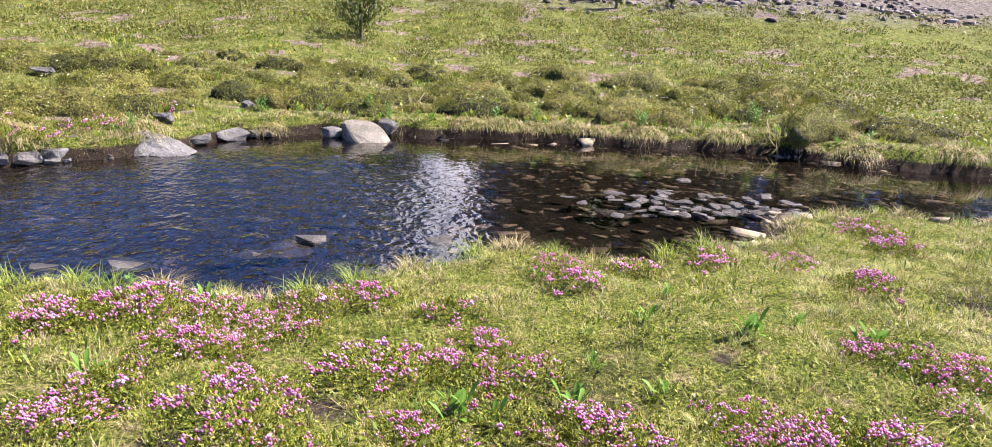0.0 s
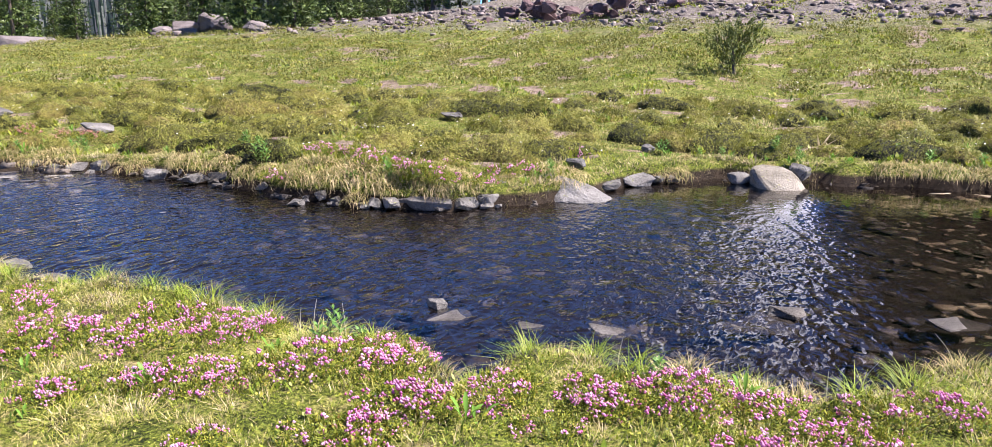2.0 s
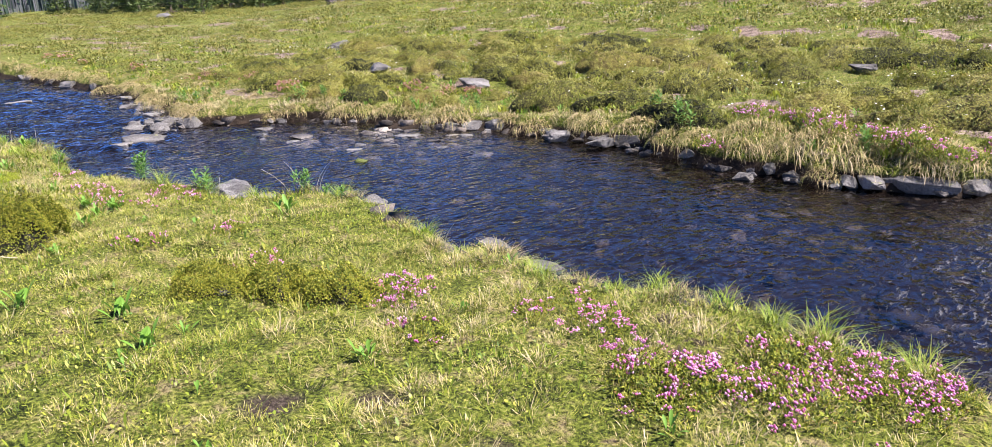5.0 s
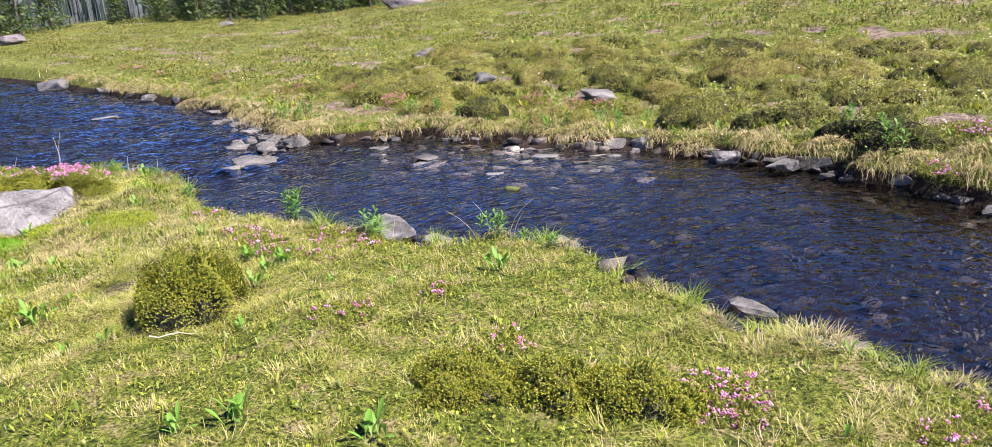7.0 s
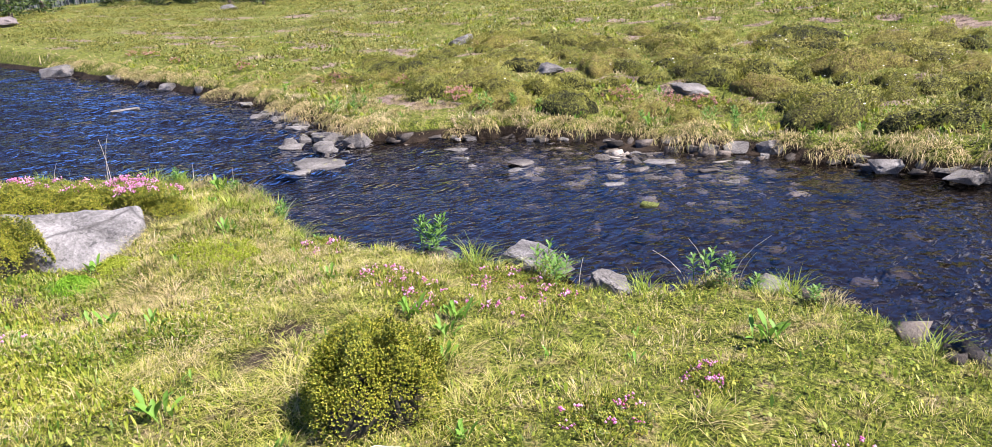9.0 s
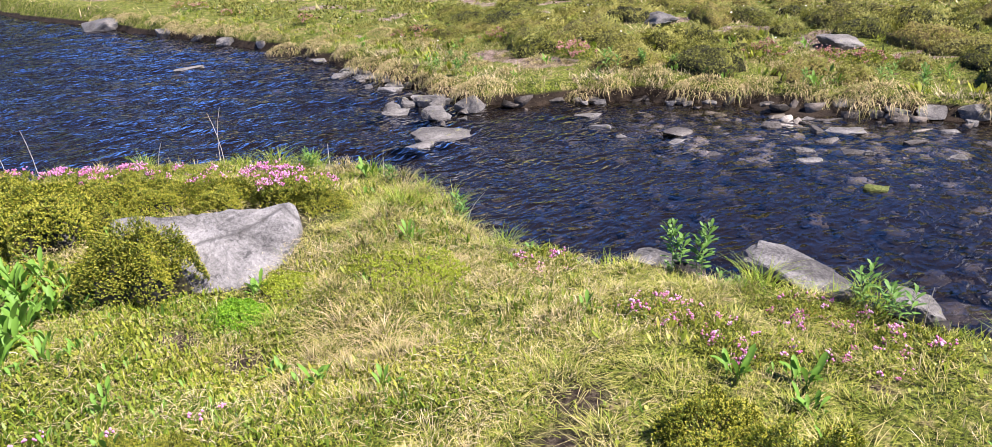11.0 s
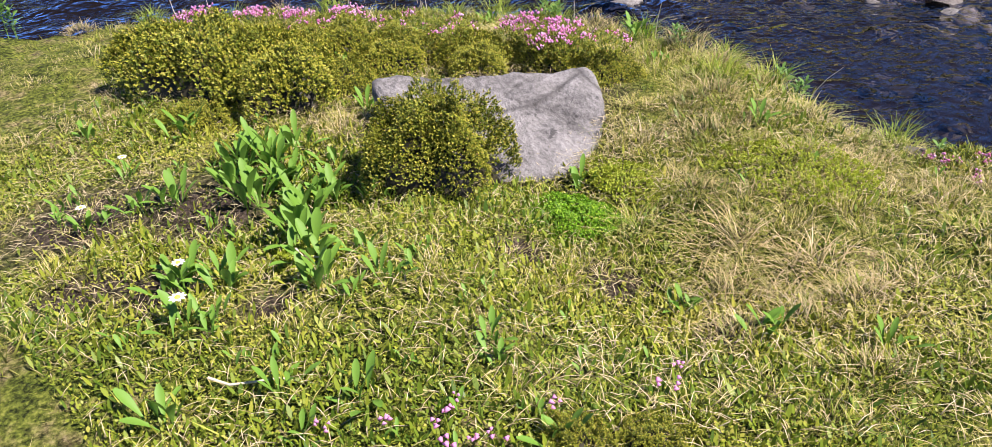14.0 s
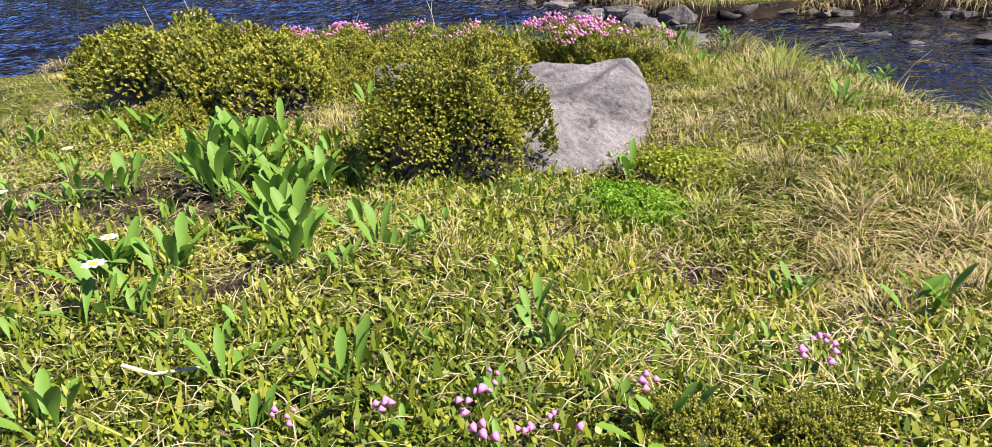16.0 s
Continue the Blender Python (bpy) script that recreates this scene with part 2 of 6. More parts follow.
TANSTONE = stone("tan_stone", [(0.32, (0.07, 0.06, 0.043)), (0.5, (0.20, 0.178, 0.14)), (0.68, (0.34, 0.31, 0.26))], lichen=(0.64, (0.28, 0.27, 0.10)))
SLAB = stone("slab_stone", [(0.38, (0.045, 0.043, 0.041)), (0.49, (0.155, 0.149, 0.143)), (0.60, (0.28, 0.272, 0.263))], lichen=(0.60, (0.075, 0.073, 0.070)), scale=9, cracks=1.3)
MOSSY = stone("mossy_stone", [(0.32, (0.03, 0.035, 0.012)), (0.5, (0.10, 0.12, 0.025)), (0.68, (0.22, 0.24, 0.06))])
WETSTONE = stone("wet_stone", [(0.30, (0.02, 0.018, 0.015)), (0.5, (0.075, 0.066, 0.056)), (0.70, (0.20, 0.185, 0.165))], rough=0.45)
BEDSTONE = stone("bed_stone", [(0.28, (0.006, 0.005, 0.004)), (0.5, (0.04, 0.033, 0.027)), (0.72, (0.16, 0.135, 0.112))], rough=0.6, by_island=0.35)
POOLSTONE = stone("pool_stone", [(0.28, (0.03, 0.023, 0.014)), (0.5, (0.15, 0.115, 0.07)), (0.72, (0.42, 0.34, 0.22))], rough=0.6, by_island=0.4)
RIFFLESTONE = stone("riffle_stone", [(0.28, (0.04, 0.034, 0.027)), (0.5, (0.20, 0.175, 0.14)), (0.72, (0.46, 0.42, 0.36))], rough=0.5, by_island=0.4)
SCREE = stone("scree_stone", [(0.25, (0.035, 0.026, 0.028)), (0.5, (0.12, 0.095, 0.092)), (0.75, (0.30, 0.255, 0.24))], scale=5, by_island=0.4)
SCREEROCK = stone("outcrop_stone", [(0.25, (0.05, 0.04, 0.038)), (0.5, (0.14, 0.118, 0.112)), (0.75, (0.25, 0.22, 0.21))], scale=4)
MAROON = stone("maroon_stone", [(0.25, (0.03, 0.018, 0.02)), (0.5, (0.10, 0.062, 0.064)), (0.75, (0.24, 0.165, 0.16))], scale=4)
HILL = stone("hillside_cover", [(0.3, (0.03, 0.042, 0.03)), (0.5, (0.07, 0.08, 0.07)), (0.7, (0.15, 0.155, 0.15))], scale=0.05)
BARK = stone("bark", [(0.3, (0.06, 0.045, 0.035)), (0.7, (0.20, 0.16, 0.13))], scale=12)


def ground_material():
    m, nt, b = material("ground_soil", 0.95, 0.15)
    p = world_place(nt)
    sep = nt.nodes.new("ShaderNodeSeparateXYZ")
    nt.links.new(p, sep.inputs[0])
    fine, mid, big = noise_tex(nt, 60, 6, 0.75, p), noise_tex(nt, 7, 6, 0.7, p), noise_tex(nt, 0.9, 5, 0.65, p)
    blend = calc(nt, "ADD", calc(nt, "MULTIPLY", fine, 0.65), calc(nt, "MULTIPLY", mid, 0.35))
    # lowest stops near black: shade between the tufts painted into litter and turf
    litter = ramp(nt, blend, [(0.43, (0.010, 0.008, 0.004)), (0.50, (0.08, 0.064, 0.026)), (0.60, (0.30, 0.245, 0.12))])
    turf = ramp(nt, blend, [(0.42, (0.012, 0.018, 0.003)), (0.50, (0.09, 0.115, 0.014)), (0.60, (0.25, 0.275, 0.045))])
    soil = ramp(nt, fine, [(0.35, (0.014, 0.010, 0.008)), (0.52, (0.055, 0.041, 0.030)), (0.70, (0.17, 0.135, 0.10))])
    col = mix(nt, ramp(nt, mid, [(0.50, (0, 0, 0)), (0.64, (1, 1, 1))]), turf, litter)
    col = mix(nt, ramp(nt, calc(nt, "ADD", calc(nt, "MULTIPLY", mid, 0.6), calc(nt, "MULTIPLY", big, 0.4)), [(0.60, (0, 0, 0)), (0.64, (1, 1, 1))]), col, soil)
    for cx, cy, r in BARE:
        d = nt.nodes.new("ShaderNodeVectorMath")
        d.operation = "DISTANCE"
        nt.links.new(p, d.inputs[0])
        d.inputs[1].default_value = (cx, cy, float(near_top(cx, cy)))
        away = calc(nt, "ADD", d.outputs["Value"], calc(nt, "MULTIPLY", calc(nt, "SUBTRACT", mid, 0.5), 0.35))
        col = mix(nt, ramp(nt, away, [(r * 0.5, (1, 1, 1)), (r * 1.5, (0, 0, 0))]), col, soil)
    # trodden earth between the cushions of the far meadow
    trodden = ramp(nt, blend, [(0.42, (0.030, 0.018, 0.013)), (0.5, (0.15, 0.108, 0.083)), (0.60, (0.36, 0.29, 0.24))])
    worn = calc(nt, "ADD", along_of(nt, "tone"), calc(nt, "MULTIPLY", calc(nt, "SUBTRACT", mid, 0.55), 2.2))
    col = mix(nt, ramp(nt, worn, [(0.42, (0, 0, 0)), (0.58, (1, 1, 1))]), col, trodden)
    # stony, pale slope farther up
    gravel = ramp(nt, calc(nt, "ADD", calc(nt, "MULTIPLY", fine, 0.5), calc(nt, "MULTIPLY", mid, 0.5)), [(0.40, (0.022, 0.018, 0.016)), (0.5, (0.10, 0.087, 0.076)), (0.60, (0.27, 0.24, 0.215))])
    up = calc(nt, "ADD", sep.outputs["Z"], calc(nt, "MULTIPLY", big, 0.9))
    beyond = ramp(nt, calc(nt, "DIVIDE", sep.outputs["Y"], 20.0), [(0.5, (0, 0, 0)), (0.7, (1, 1, 1))])
    col = mix(nt, calc(nt, "MULTIPLY", ramp(nt, calc(nt, "DIVIDE", up, 4.0), [(0.50, (0, 0, 0)), (0.66, (1, 1, 1))]), beyond), col, gravel)
    # bare wet earth and silt below the turf's edge
    earth = ramp(nt, mid, [(0.3, (0.010, 0.007, 0.005)), (0.7, (0.045, 0.032, 0.021))])
    low = ramp(nt, calc(nt, "ADD", sep.outputs["Z"], calc(nt, "MULTIPLY", mid, 0.03)), [(0.10, (1, 1, 1)), (0.13, (0, 0, 0))])
    col = mix(nt, low, col, earth)
    nt.links.new(col, b.inputs["Base Color"])
    bump(nt, b, calc(nt, "ADD", fine, mid), 0.8, 0.03)
    return m


def water_material():
    m, nt, b = material("stream_water", 0.05, 0.5)
    nt.nodes.remove(b)
    p = world_place(nt)
    mp = nt.nodes.new("ShaderNodeMapping")
    mp.inputs["Scale"].default_value = (1.25, 0.75, 1)
    mp.inputs["Rotation"].default_value = (0, 0, radians(12))
    nt.links.new(p, mp.inputs[0])
    # crested wavelets of two sizes and a fine shiver
    def crests(scale, detail):
        n = noise_tex(nt, scale, detail, 0.45, mp.outputs[0])
        return calc(nt, "SUBTRACT", 1.0, calc(nt, "ABSOLUTE", calc(nt, "MULTIPLY", calc(nt, "SUBTRACT", n, 0.5), 2.6)))
    a, c, d = crests(5.0, 1), crests(11.0, 1), noise_tex(nt, 24.0, 1, 0.5, mp.outputs[0])
    # the backwater behind the boulder is still, the run is rippled
    flow = along_of(nt, "tone")
    h = calc(nt, "ADD", calc(nt, "ADD", calc(nt, "MULTIPLY", a, 0.75), calc(nt, "MULTIPLY", c, 0.40)), calc(nt, "MULTIPLY", d, 0.12))
    bp = nt.nodes.new("ShaderNodeBump")
    bp.inputs["Distance"].default_value = 0.036
    nt.links.new(calc(nt, "MULTIPLY", flow, 0.72), bp.inputs["Strength"])
    nt.links.new(h, bp.inputs["Height"])
    gl = nt.nodes.new("ShaderNodeBsdfGlossy")
    gl.inputs["Roughness"].default_value = 0.01
    gl.inputs["Color"].default_value = (1, 1, 1, 1)
    nt.links.new(bp.outputs[0], gl.inputs["Normal"])
    tr = nt.nodes.new("ShaderNodeBsdfRefraction")
    tr.inputs["Color"].default_value = (0.27, 0.255, 0.26, 1)
    tr.inputs["IOR"].default_value = 1.33
    tr.inputs["Roughness"].default_value = 0.0
    nt.links.new(bp.outputs[0], tr.inputs["Normal"])
    fr = nt.nodes.new("ShaderNodeFresnel")
    fr.inputs["IOR"].default_value = 1.33
    nt.links.new(bp.outputs[0], fr.inputs["Normal"])
    ms = nt.nodes.new("ShaderNodeMixShader")
    nt.links.new(fr.outputs[0], ms.inputs[0])
    nt.links.new(tr.outputs[0], ms.inputs[1])
    nt.links.new(gl.outputs[0], ms.inputs[2])
    nt.links.new(ms.outputs[0], nt.nodes["Material Output"].inputs[0])
    return m


WATER = water_material()

# ---- the lie of the land ----
FAR_X = [-60, -34, -28, -22, -19, -17, -15.3, -13.8, -13.2, -12.7, -12.5, -12.0, -11.0, -10.0, -9.0, -8.0, -7.3, -6.8, -6.2, -5.5, -4.85, -4.4, -3.9, -3.5, -3.2, -2.5, -1.4, 0.0, 1.0, 2.4, 3.0, 3.6, 5.0, 9.0, 40]
FAR_Y = [13, 9.6, 9.1, 8.6, 8.35, 7.95, 7.45, 6.95, 6.8, 7.0, 7.3, 7.65, 7.9, 8.0, 8.05, 8.0, 7.85, 7.6, 7.35, 7.3, 7.2, 7.45, 7.8, 8.4, 9.1, 9.75, 9.8, 9.85, 9.75, 9.65, 9.4, 8.9, 8.55, 8.4, 14]
NEAR_X = [-60, -25, -18, -14.2, -13.7, -13.2, -12.8, -12.2, -11.3, -10.7, -10.3, -10.0, -9.5, -8.9, -8.3, -8.05, -7.7, -7.2, -6.6, -6.0, -5.4, -4.7, -4.2, -3.7, -3.2, -3.0, -2.8, -2.4, -1.5, -1.2, -0.9, -0.5, 0.0, 0.6, 1.1, 1.6, 2.1, 3.0, 5.0, 9.0, 40]
NEAR_Y = [-22, -6, -1.0, 2.0, 2.7, 3.4, 3.95, 4.1, 4.2, 4.05, 3.8, 3.8, 4.05, 4.2, 4.15, 4.55, 4.6, 4.45, 4.25, 4.15, 4.1, 4.2, 4.12, 3.95, 3.85, 3.75, 4.15, 4.1, 4.1, 4.35, 4.65, 4.95, 4.85, 5.1, 5.4, 6.0, 6.15, 5.95, 6.0, 5.6, 4]


def far_y(x):
    return np.interp(x, FAR_X, FAR_Y) + 0.05 * np.sin(x * 7.3) + 0.04 * np.sin(x * 13.1 + 1)


def near_y(x):
    return np.interp(x, NEAR_X, NEAR_Y) + 0.03 * np.sin(x * 9.1) + 0.025 * np.sin(x * 17.3 + 2)


def hump(x, y, cx, cy, r):
    return np.exp(-((x - cx) ** 2 + (y - cy) ** 2) / (r * r))


def near_top(x, y):
    z = 0.125 + 0.0145 * np.clip(-x, 0, 11) + 0.022 * waves(x, y, 0.55, 3) + 0.03 * waves(x, y, 1.6, 4)
    z = z + 0.06 * hump(x, y, -11.9, 3.2, 0.75) - 0.09 * hump(x, y, -10.45, 2.52, 0.4) - 0.05 * hump(x, y, -3.02, 3.75, 0.2)
    z = z - 0.05 * hump(x, y, -10.85, 2.8, 0.26) - 0.06 * hump(x, y, -10.05, 2.6, 0.35)
    return z + 0.04 * hump(x, y, -10.8, 3.5, 0.4) - 0.06 * smooth_step((0.2 - y) / 3)


def far_top(x, y):
    d = np.maximum(y - np.interp(x, FAR_X, FAR_Y), 0)
    right = smooth_step((x + 36) / 22)
    z = 0.19 + (0.030 + 0.013 * right) * np.minimum(d, 70) + (0.065 + 0.035 * smooth_step((x + 10) / 8)) * right * np.logaddexp(0, (np.minimum(y, 75) - 14) * 1.2) / 1.2
    z = z + 0.02 * np.clip(-x - 20, 0, 45) + (0.035 + 0.002 * d) * waves(x, y, 0.9, 5) + (0.03 + 0.006 * np.minimum(d, 30)) * waves(x, y, 3.1, 6)
    z = z + 0.33 * hump(x, y, -27, 25, 8)
    far_off = np.hypot(x + 5, y)
    return z - 9.0 * smooth_step((far_off - 62) / 80) * (1 - right)


def ground_z(x, y):
    x, y = np.asarray(x, float), np.asarray(y, float)
    dn, df = near_y(x) - y, y - far_y(x)
    inside = np.minimum(-dn, -df)
    bed = -0.03 - 0.24 * smooth_step(inside / 1.1) + 0.03 * waves(x, y, 0.35, 8)
    bed = bed + 0.20 * hump(x, y, 1.0, 6.7, 0.8) + 0.12 * hump(x, y, -10.3, 7.0, 1.0) + 0.08 * hump(x, y, -1.7, 5.3, 0.5)
    bank = np.where(dn > df, near_top(x, y), far_top(x, y))
    out = np.maximum(dn, df)
    return bed + (bank - bed) * smooth_step((out + 0.10) / 0.22)


def meadow_worn(x, y):
    """Where the far meadow is bare: 0 to 1."""
    return smooth_step((waves(x, y, 0.55, 141) + 0.5 * waves(x, y, 2.2, 142) - 0.34) / 0.25) * smooth_step((y - far_y(x) - 0.5) / 0.4)


def spaced(lo, hi, fine_lo, fine_hi, step):
    """Coordinates that are step apart from fine_lo to fine_hi and grow wider beyond."""
    mid = list(np.arange(fine_lo, fine_hi, step))
    up, s = fine_hi, step
    while up < hi:
        mid.append(up)
        s *= 1.12
        up += s
    mid.append(hi)
    down, s, low = fine_lo - step, step, []
    while down > lo:
        low.append(down)
        s *= 1.12
        down -= s
    return np.array([lo] + low[::-1] + mid)


def grid(xs, ys):
    nx, ny = len(xs), len(ys)
    i = (np.arange(ny - 1)[:, None] * nx + np.arange(nx - 1)).ravel()
    return np.stack([i, i + 1, i + nx + 1, i + nx], 1)


# bare earth between the plants of the near bank
BARE = [(-9.2, 2.98, 0.10), (-9.08, 2.78, 0.12), (-5.2, 2.45, 0.06), (-4.55, 2.5, 0.05), (-11.5, 1.9, 0.2), (-11.75, 1.6, 0.22), (-11.2, 1.6, 0.12), (-10.9, 1.75, 0.08), (-10.68, 2.44, 0.08), (-10.44, 2.55, 0.09), (-10.06, 2.52, 0.08), (-1.25, 3.02, 0.09), (-1.68, 2.7, 0.08), (0.2, 3.48, 0.06), (-5.5, 2.75, 0.09), (-11.3, 3.15, 0.34), (-11.3, 2.75, 0.34), (-5.75, 2.5, 0.08), (-4.95, 2.75, 0.07), (-11.35, 1.45, 0.12)]
GROUND = ground_material()
gx, gy = spaced(-2500, 2500, -15, 4, 0.10), spaced(-1500, 2800, 1.0, 15, 0.09)
GX, GY = np.meshgrid(gx, gy)
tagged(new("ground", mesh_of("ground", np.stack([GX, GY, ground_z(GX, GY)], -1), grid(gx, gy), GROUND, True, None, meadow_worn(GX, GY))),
       "uneven alpine meadow ground of soil, litter and turf with the streambed", "ground", kind="structure")

def lively(x, y):
    """How much the water moves, 0.06 to 2: the run is rippled, the tongue behind the boulder and the backwater are smooth."""
    smooth_tongue = smooth_step((x + 3.7 + 0.12 * (y - 8)) / 0.8) * smooth_step((y - 6.4) / 2.2)
    return (0.06 + 0.94 * smooth_step((-x + 0.2) / 2.6) * (1 - 0.88 * smooth_tongue)) * (0.75 + 1.25 * smooth_step((-x - 10) / 3))


def ripples(x, y):
    """Small running waves: lively in the run and over the riffle, faint in the backwater."""
    r = np.random.default_rng(19)
    out = 0
    for _ in range(26):
        size = 0.24 * 4.0 ** r.uniform()
        a = radians(60) + r.normal(0, 0.9)
        ph = r.uniform(0, 6.28)
        bend = 0.8 * waves(x, y, 0.9, int(r.integers(1e6)), 3)
        out = out + size ** 0.9 * np.sin((x * np.cos(a) + y * np.sin(a)) * 2 * np.pi / size + ph + 2.2 * bend)
    patchy = 0.75 + 0.35 * waves(x, y, 0.8, 77)
    return out * (0.0016 + 0.0022 * smooth_step((-x - 10) / 4)) * lively(x, y) * patchy


wx = np.concatenate([np.linspace(-58, -21, 260), np.arange(-20.9, 3.2, 0.045), np.linspace(3.3, 38, 70)])
wt = np.linspace(0, 1, 84)
wlo, whi = near_y(wx) - 0.35, far_y(wx) + 0.35
WY = wlo + (whi - wlo) * wt[:, None]
WX = np.broadcast_to(wx, WY.shape)
water = new("water", mesh_of("water", np.stack([WX, WY, ripples(WX, WY)], -1), grid(wx, wt), WATER, True, None, lively(WX, WY)))
water.visible_shadow = False
tagged(water, "clear rippled stream water reflecting blue sky over dark stones", "water", kind="structure")


# ---- plants: pieces ----
def blades(p, h, width, lean, seed, curl=0.5, rows=2, aim=None):
    """Grass blades at places p: each a tapered, bent strip. Returns verts, faces, along."""
    r = np.random.default_rng(seed)
    n = len(p)
    a = r.uniform(0, 2 * np.pi, n) if aim is None else aim
    dirn = np.stack([np.cos(a), np.sin(a), 0 * a], 1)
    side = np.stack([-np.sin(a), np.cos(a), 0 * a], 1)
    ts = np.linspace(0, 1, rows + 1)
    vs, al = [], []
    for t in ts:
        c = p + dirn * (h * lean * (t * (1 - curl) + curl * t * t))[:, None] + np.array([0, 0, 1]) * (h * (t - 0.35 * lean * t * t))[:, None]
        if t < 1:
            w = width * (1 - 0.6 * t)
            vs += [c - side * w[:, None], c + side * w[:, None]]
            al += [np.full(n, t)] * 2
        else:
            vs.append(c)
            al.append(np.full(n, 1.0))
    k = len(vs)
    V = np.stack(vs, 1).reshape(-1, 3)
    A = np.stack(al, 1).ravel()
    tri = []
    for s in range(rows - 1):
        b = 2 * s
        tri += [[b, b + 1, b + 3], [b, b + 3, b + 2]]
    tri.append([k - 3, k - 2, k - 1])
    F = (np.arange(n)[:, None, None] * k + np.array(tri)[None]).reshape(-1, 3)
    return V, F, A


def joined(parts):
    """Several (verts, faces, values...) sets as one."""
    parts = list(parts)
    starts = np.cumsum([0] + [len(p[0]) for p in parts[:-1]])
    out = [np.concatenate([p[0] for p in parts]), np.concatenate([p[1] + n for p, n in zip(parts, starts)])]
    return *out, *(np.concatenate([p[k] for p in parts]) for k in range(2, len(parts[0])))


def scatter(n, x0, x1, y0, y1, seed):
    r = np.random.default_rng(seed)
    return r.uniform(x0, x1, n), r.uniform(y0, y1, n), r


def on_ground(x, y, sink=0.01):
    return np.stack([x, y, ground_z(x, y) - sink], 1)


def bare(x, y):
    out = np.zeros(len(x), bool)
    for cx, cy, r in BARE:
        out |= np.hypot(x - cx, y - cy) < r
    return out


def tufts(n, x0, x1, y0, y1, per, spread, h0, h1, w, seed, rows=2, flat=1.0, side=near_y, sign=1, clump=0.09, drier=0.0, keep=None):
    """Tufts of blades that fall outward from their feet; they gather in taller, drier clumps, with low gaps toned
    darker for shade.
    """
    x, y, r = scatter(n, x0, x1, y0, y1, seed)
    c = 0.75 * waves(x, y, clump, 201) + 0.55 * waves(x, y, clump * 2.6, 202)
    ok = ((side(x) - y) * sign > 0.0) & ~(bare(x, y) & (r.uniform(size=n) < 0.93)) & (r.uniform(size=n) < np.clip(0.85 + 0.8 * c, 0.30, 1))
    if keep is not None:
        ok &= keep(x, y, r)
    x, y, c = x[ok], y[ok], c[ok]
    m = len(x)
    edge = np.exp(-np.maximum((side(x) - y) * sign, 0) / 0.2)
    tall = (h0 + (h1 - h0) * r.uniform(size=m) ** 1.7) * (1 + 0.45 * edge + 0.25 * waves(x, y, 0.35, 22)) * np.clip(1 + 0.75 * c, 0.45, 2)
    tone = 0.49 + 0.17 * c + 0.17 * waves(x, y, 0.16, 23) + (0.14 if sign > 0 else 0.26) * waves(x, y, 1.3 if sign > 0 else 0.7, 25) + r.normal(0, 0.11, m) + drier
    X, Y, H, T = (np.repeat(v, per) for v in (x, y, np.maximum(tall, 0.016), tone))
    k = len(X)
    ox, oy = r.normal(0, 1, k) * spread, r.normal(0, 1, k) * spread
    T = T + (0.08 * smooth_step((X + 9.3) / 5.5) - 0.05 if sign > 0 else 0.42 * np.exp(-np.maximum(Y - side(X), 0) / 0.55) - 0.04)
    V, F, A = blades(on_ground(X + ox, Y + oy), H * r.uniform(0.5, 1.15, k), r.uniform(0.6, 1.3, k) * w, r.uniform(0.2, 1.5, k) * flat, seed, rows=rows, aim=np.arctan2(oy, ox) + r.normal(0, 0.6, k))
    return V, F, A, np.repeat(T + r.normal(0, 0.15, k), len(V) // k)


def near_grass():
    def keep(x, y, r):
        wet = smooth_step((-x - 9.2) / 0.5) * smooth_step((2.65 - y) / 0.5)
        return r.uniform(size=len(x)) > 0.5 * wet
    sets = [tufts(32000, -9.5, 3.4, 1.9, 6.2, 14, 0.028, 0.014, 0.042, 0.0021, 10, rows=1, drier=-0.06), tufts(30000, -13.8, 3.4, 1.9, 6.2, 20, 0.017, 0.022, 0.068, 0.0018, 11, rows=1, keep=keep),
            tufts(15000, -13.8, -9.3, 1.25, 6.2, 15, 0.02, 0.012, 0.036, 0.0014, 40, rows=1, keep=keep),
            tufts(4200, -12.6, -9.2, 1.25, 3.9, 26, 0.014, 0.02, 0.058, 0.0014, 12, rows=2, keep=keep),
            tufts(9000, -12.6, -9.2, 1.25, 3.9, 14, 0.02, 0.014, 0.038, 0.0016, 14, rows=1, keep=keep),
            tufts(2600, -16, 5, -1.5, 1.6, 12, 0.03, 0.04, 0.1, 0.004, 13, rows=1)]
    # straw lying in the turf
    x, y, r = scatter(10000, -13.5, 3.3, 1.5, 6.2, 15)
    fx, fy, _ = scatter(24000, -12.6, -9.2, 1.25, 3.8, 20)
    x, y = np.concatenate([x, fx]), np.concatenate([y, fy])
    ok = (near_y(x) - y > 0.03) & (r.uniform(size=len(x)) < 0.45 + 0.5 * waves(x, y, 0.5, 26))
    x, y = x[ok], y[ok]
    k = len(x)
    p = on_ground(x, y, -0.012 - 0.02 * r.uniform())
    V, F, A = blades(p, r.uniform(0.012, 0.036, k), np.where(x < -9.2, 0.0013, 0.0010), r.uniform(1.5, 3.0, k), 16, rows=2)
    sets.append((V, F, A, np.repeat(np.where(x < -9.2, 0.6 + 0.4 * r.uniform(size=k), r.uniform(0.5, 0.9, k)), len(V) // k)))
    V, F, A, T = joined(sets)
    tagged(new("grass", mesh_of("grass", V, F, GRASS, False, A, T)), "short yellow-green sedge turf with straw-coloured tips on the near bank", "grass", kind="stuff")


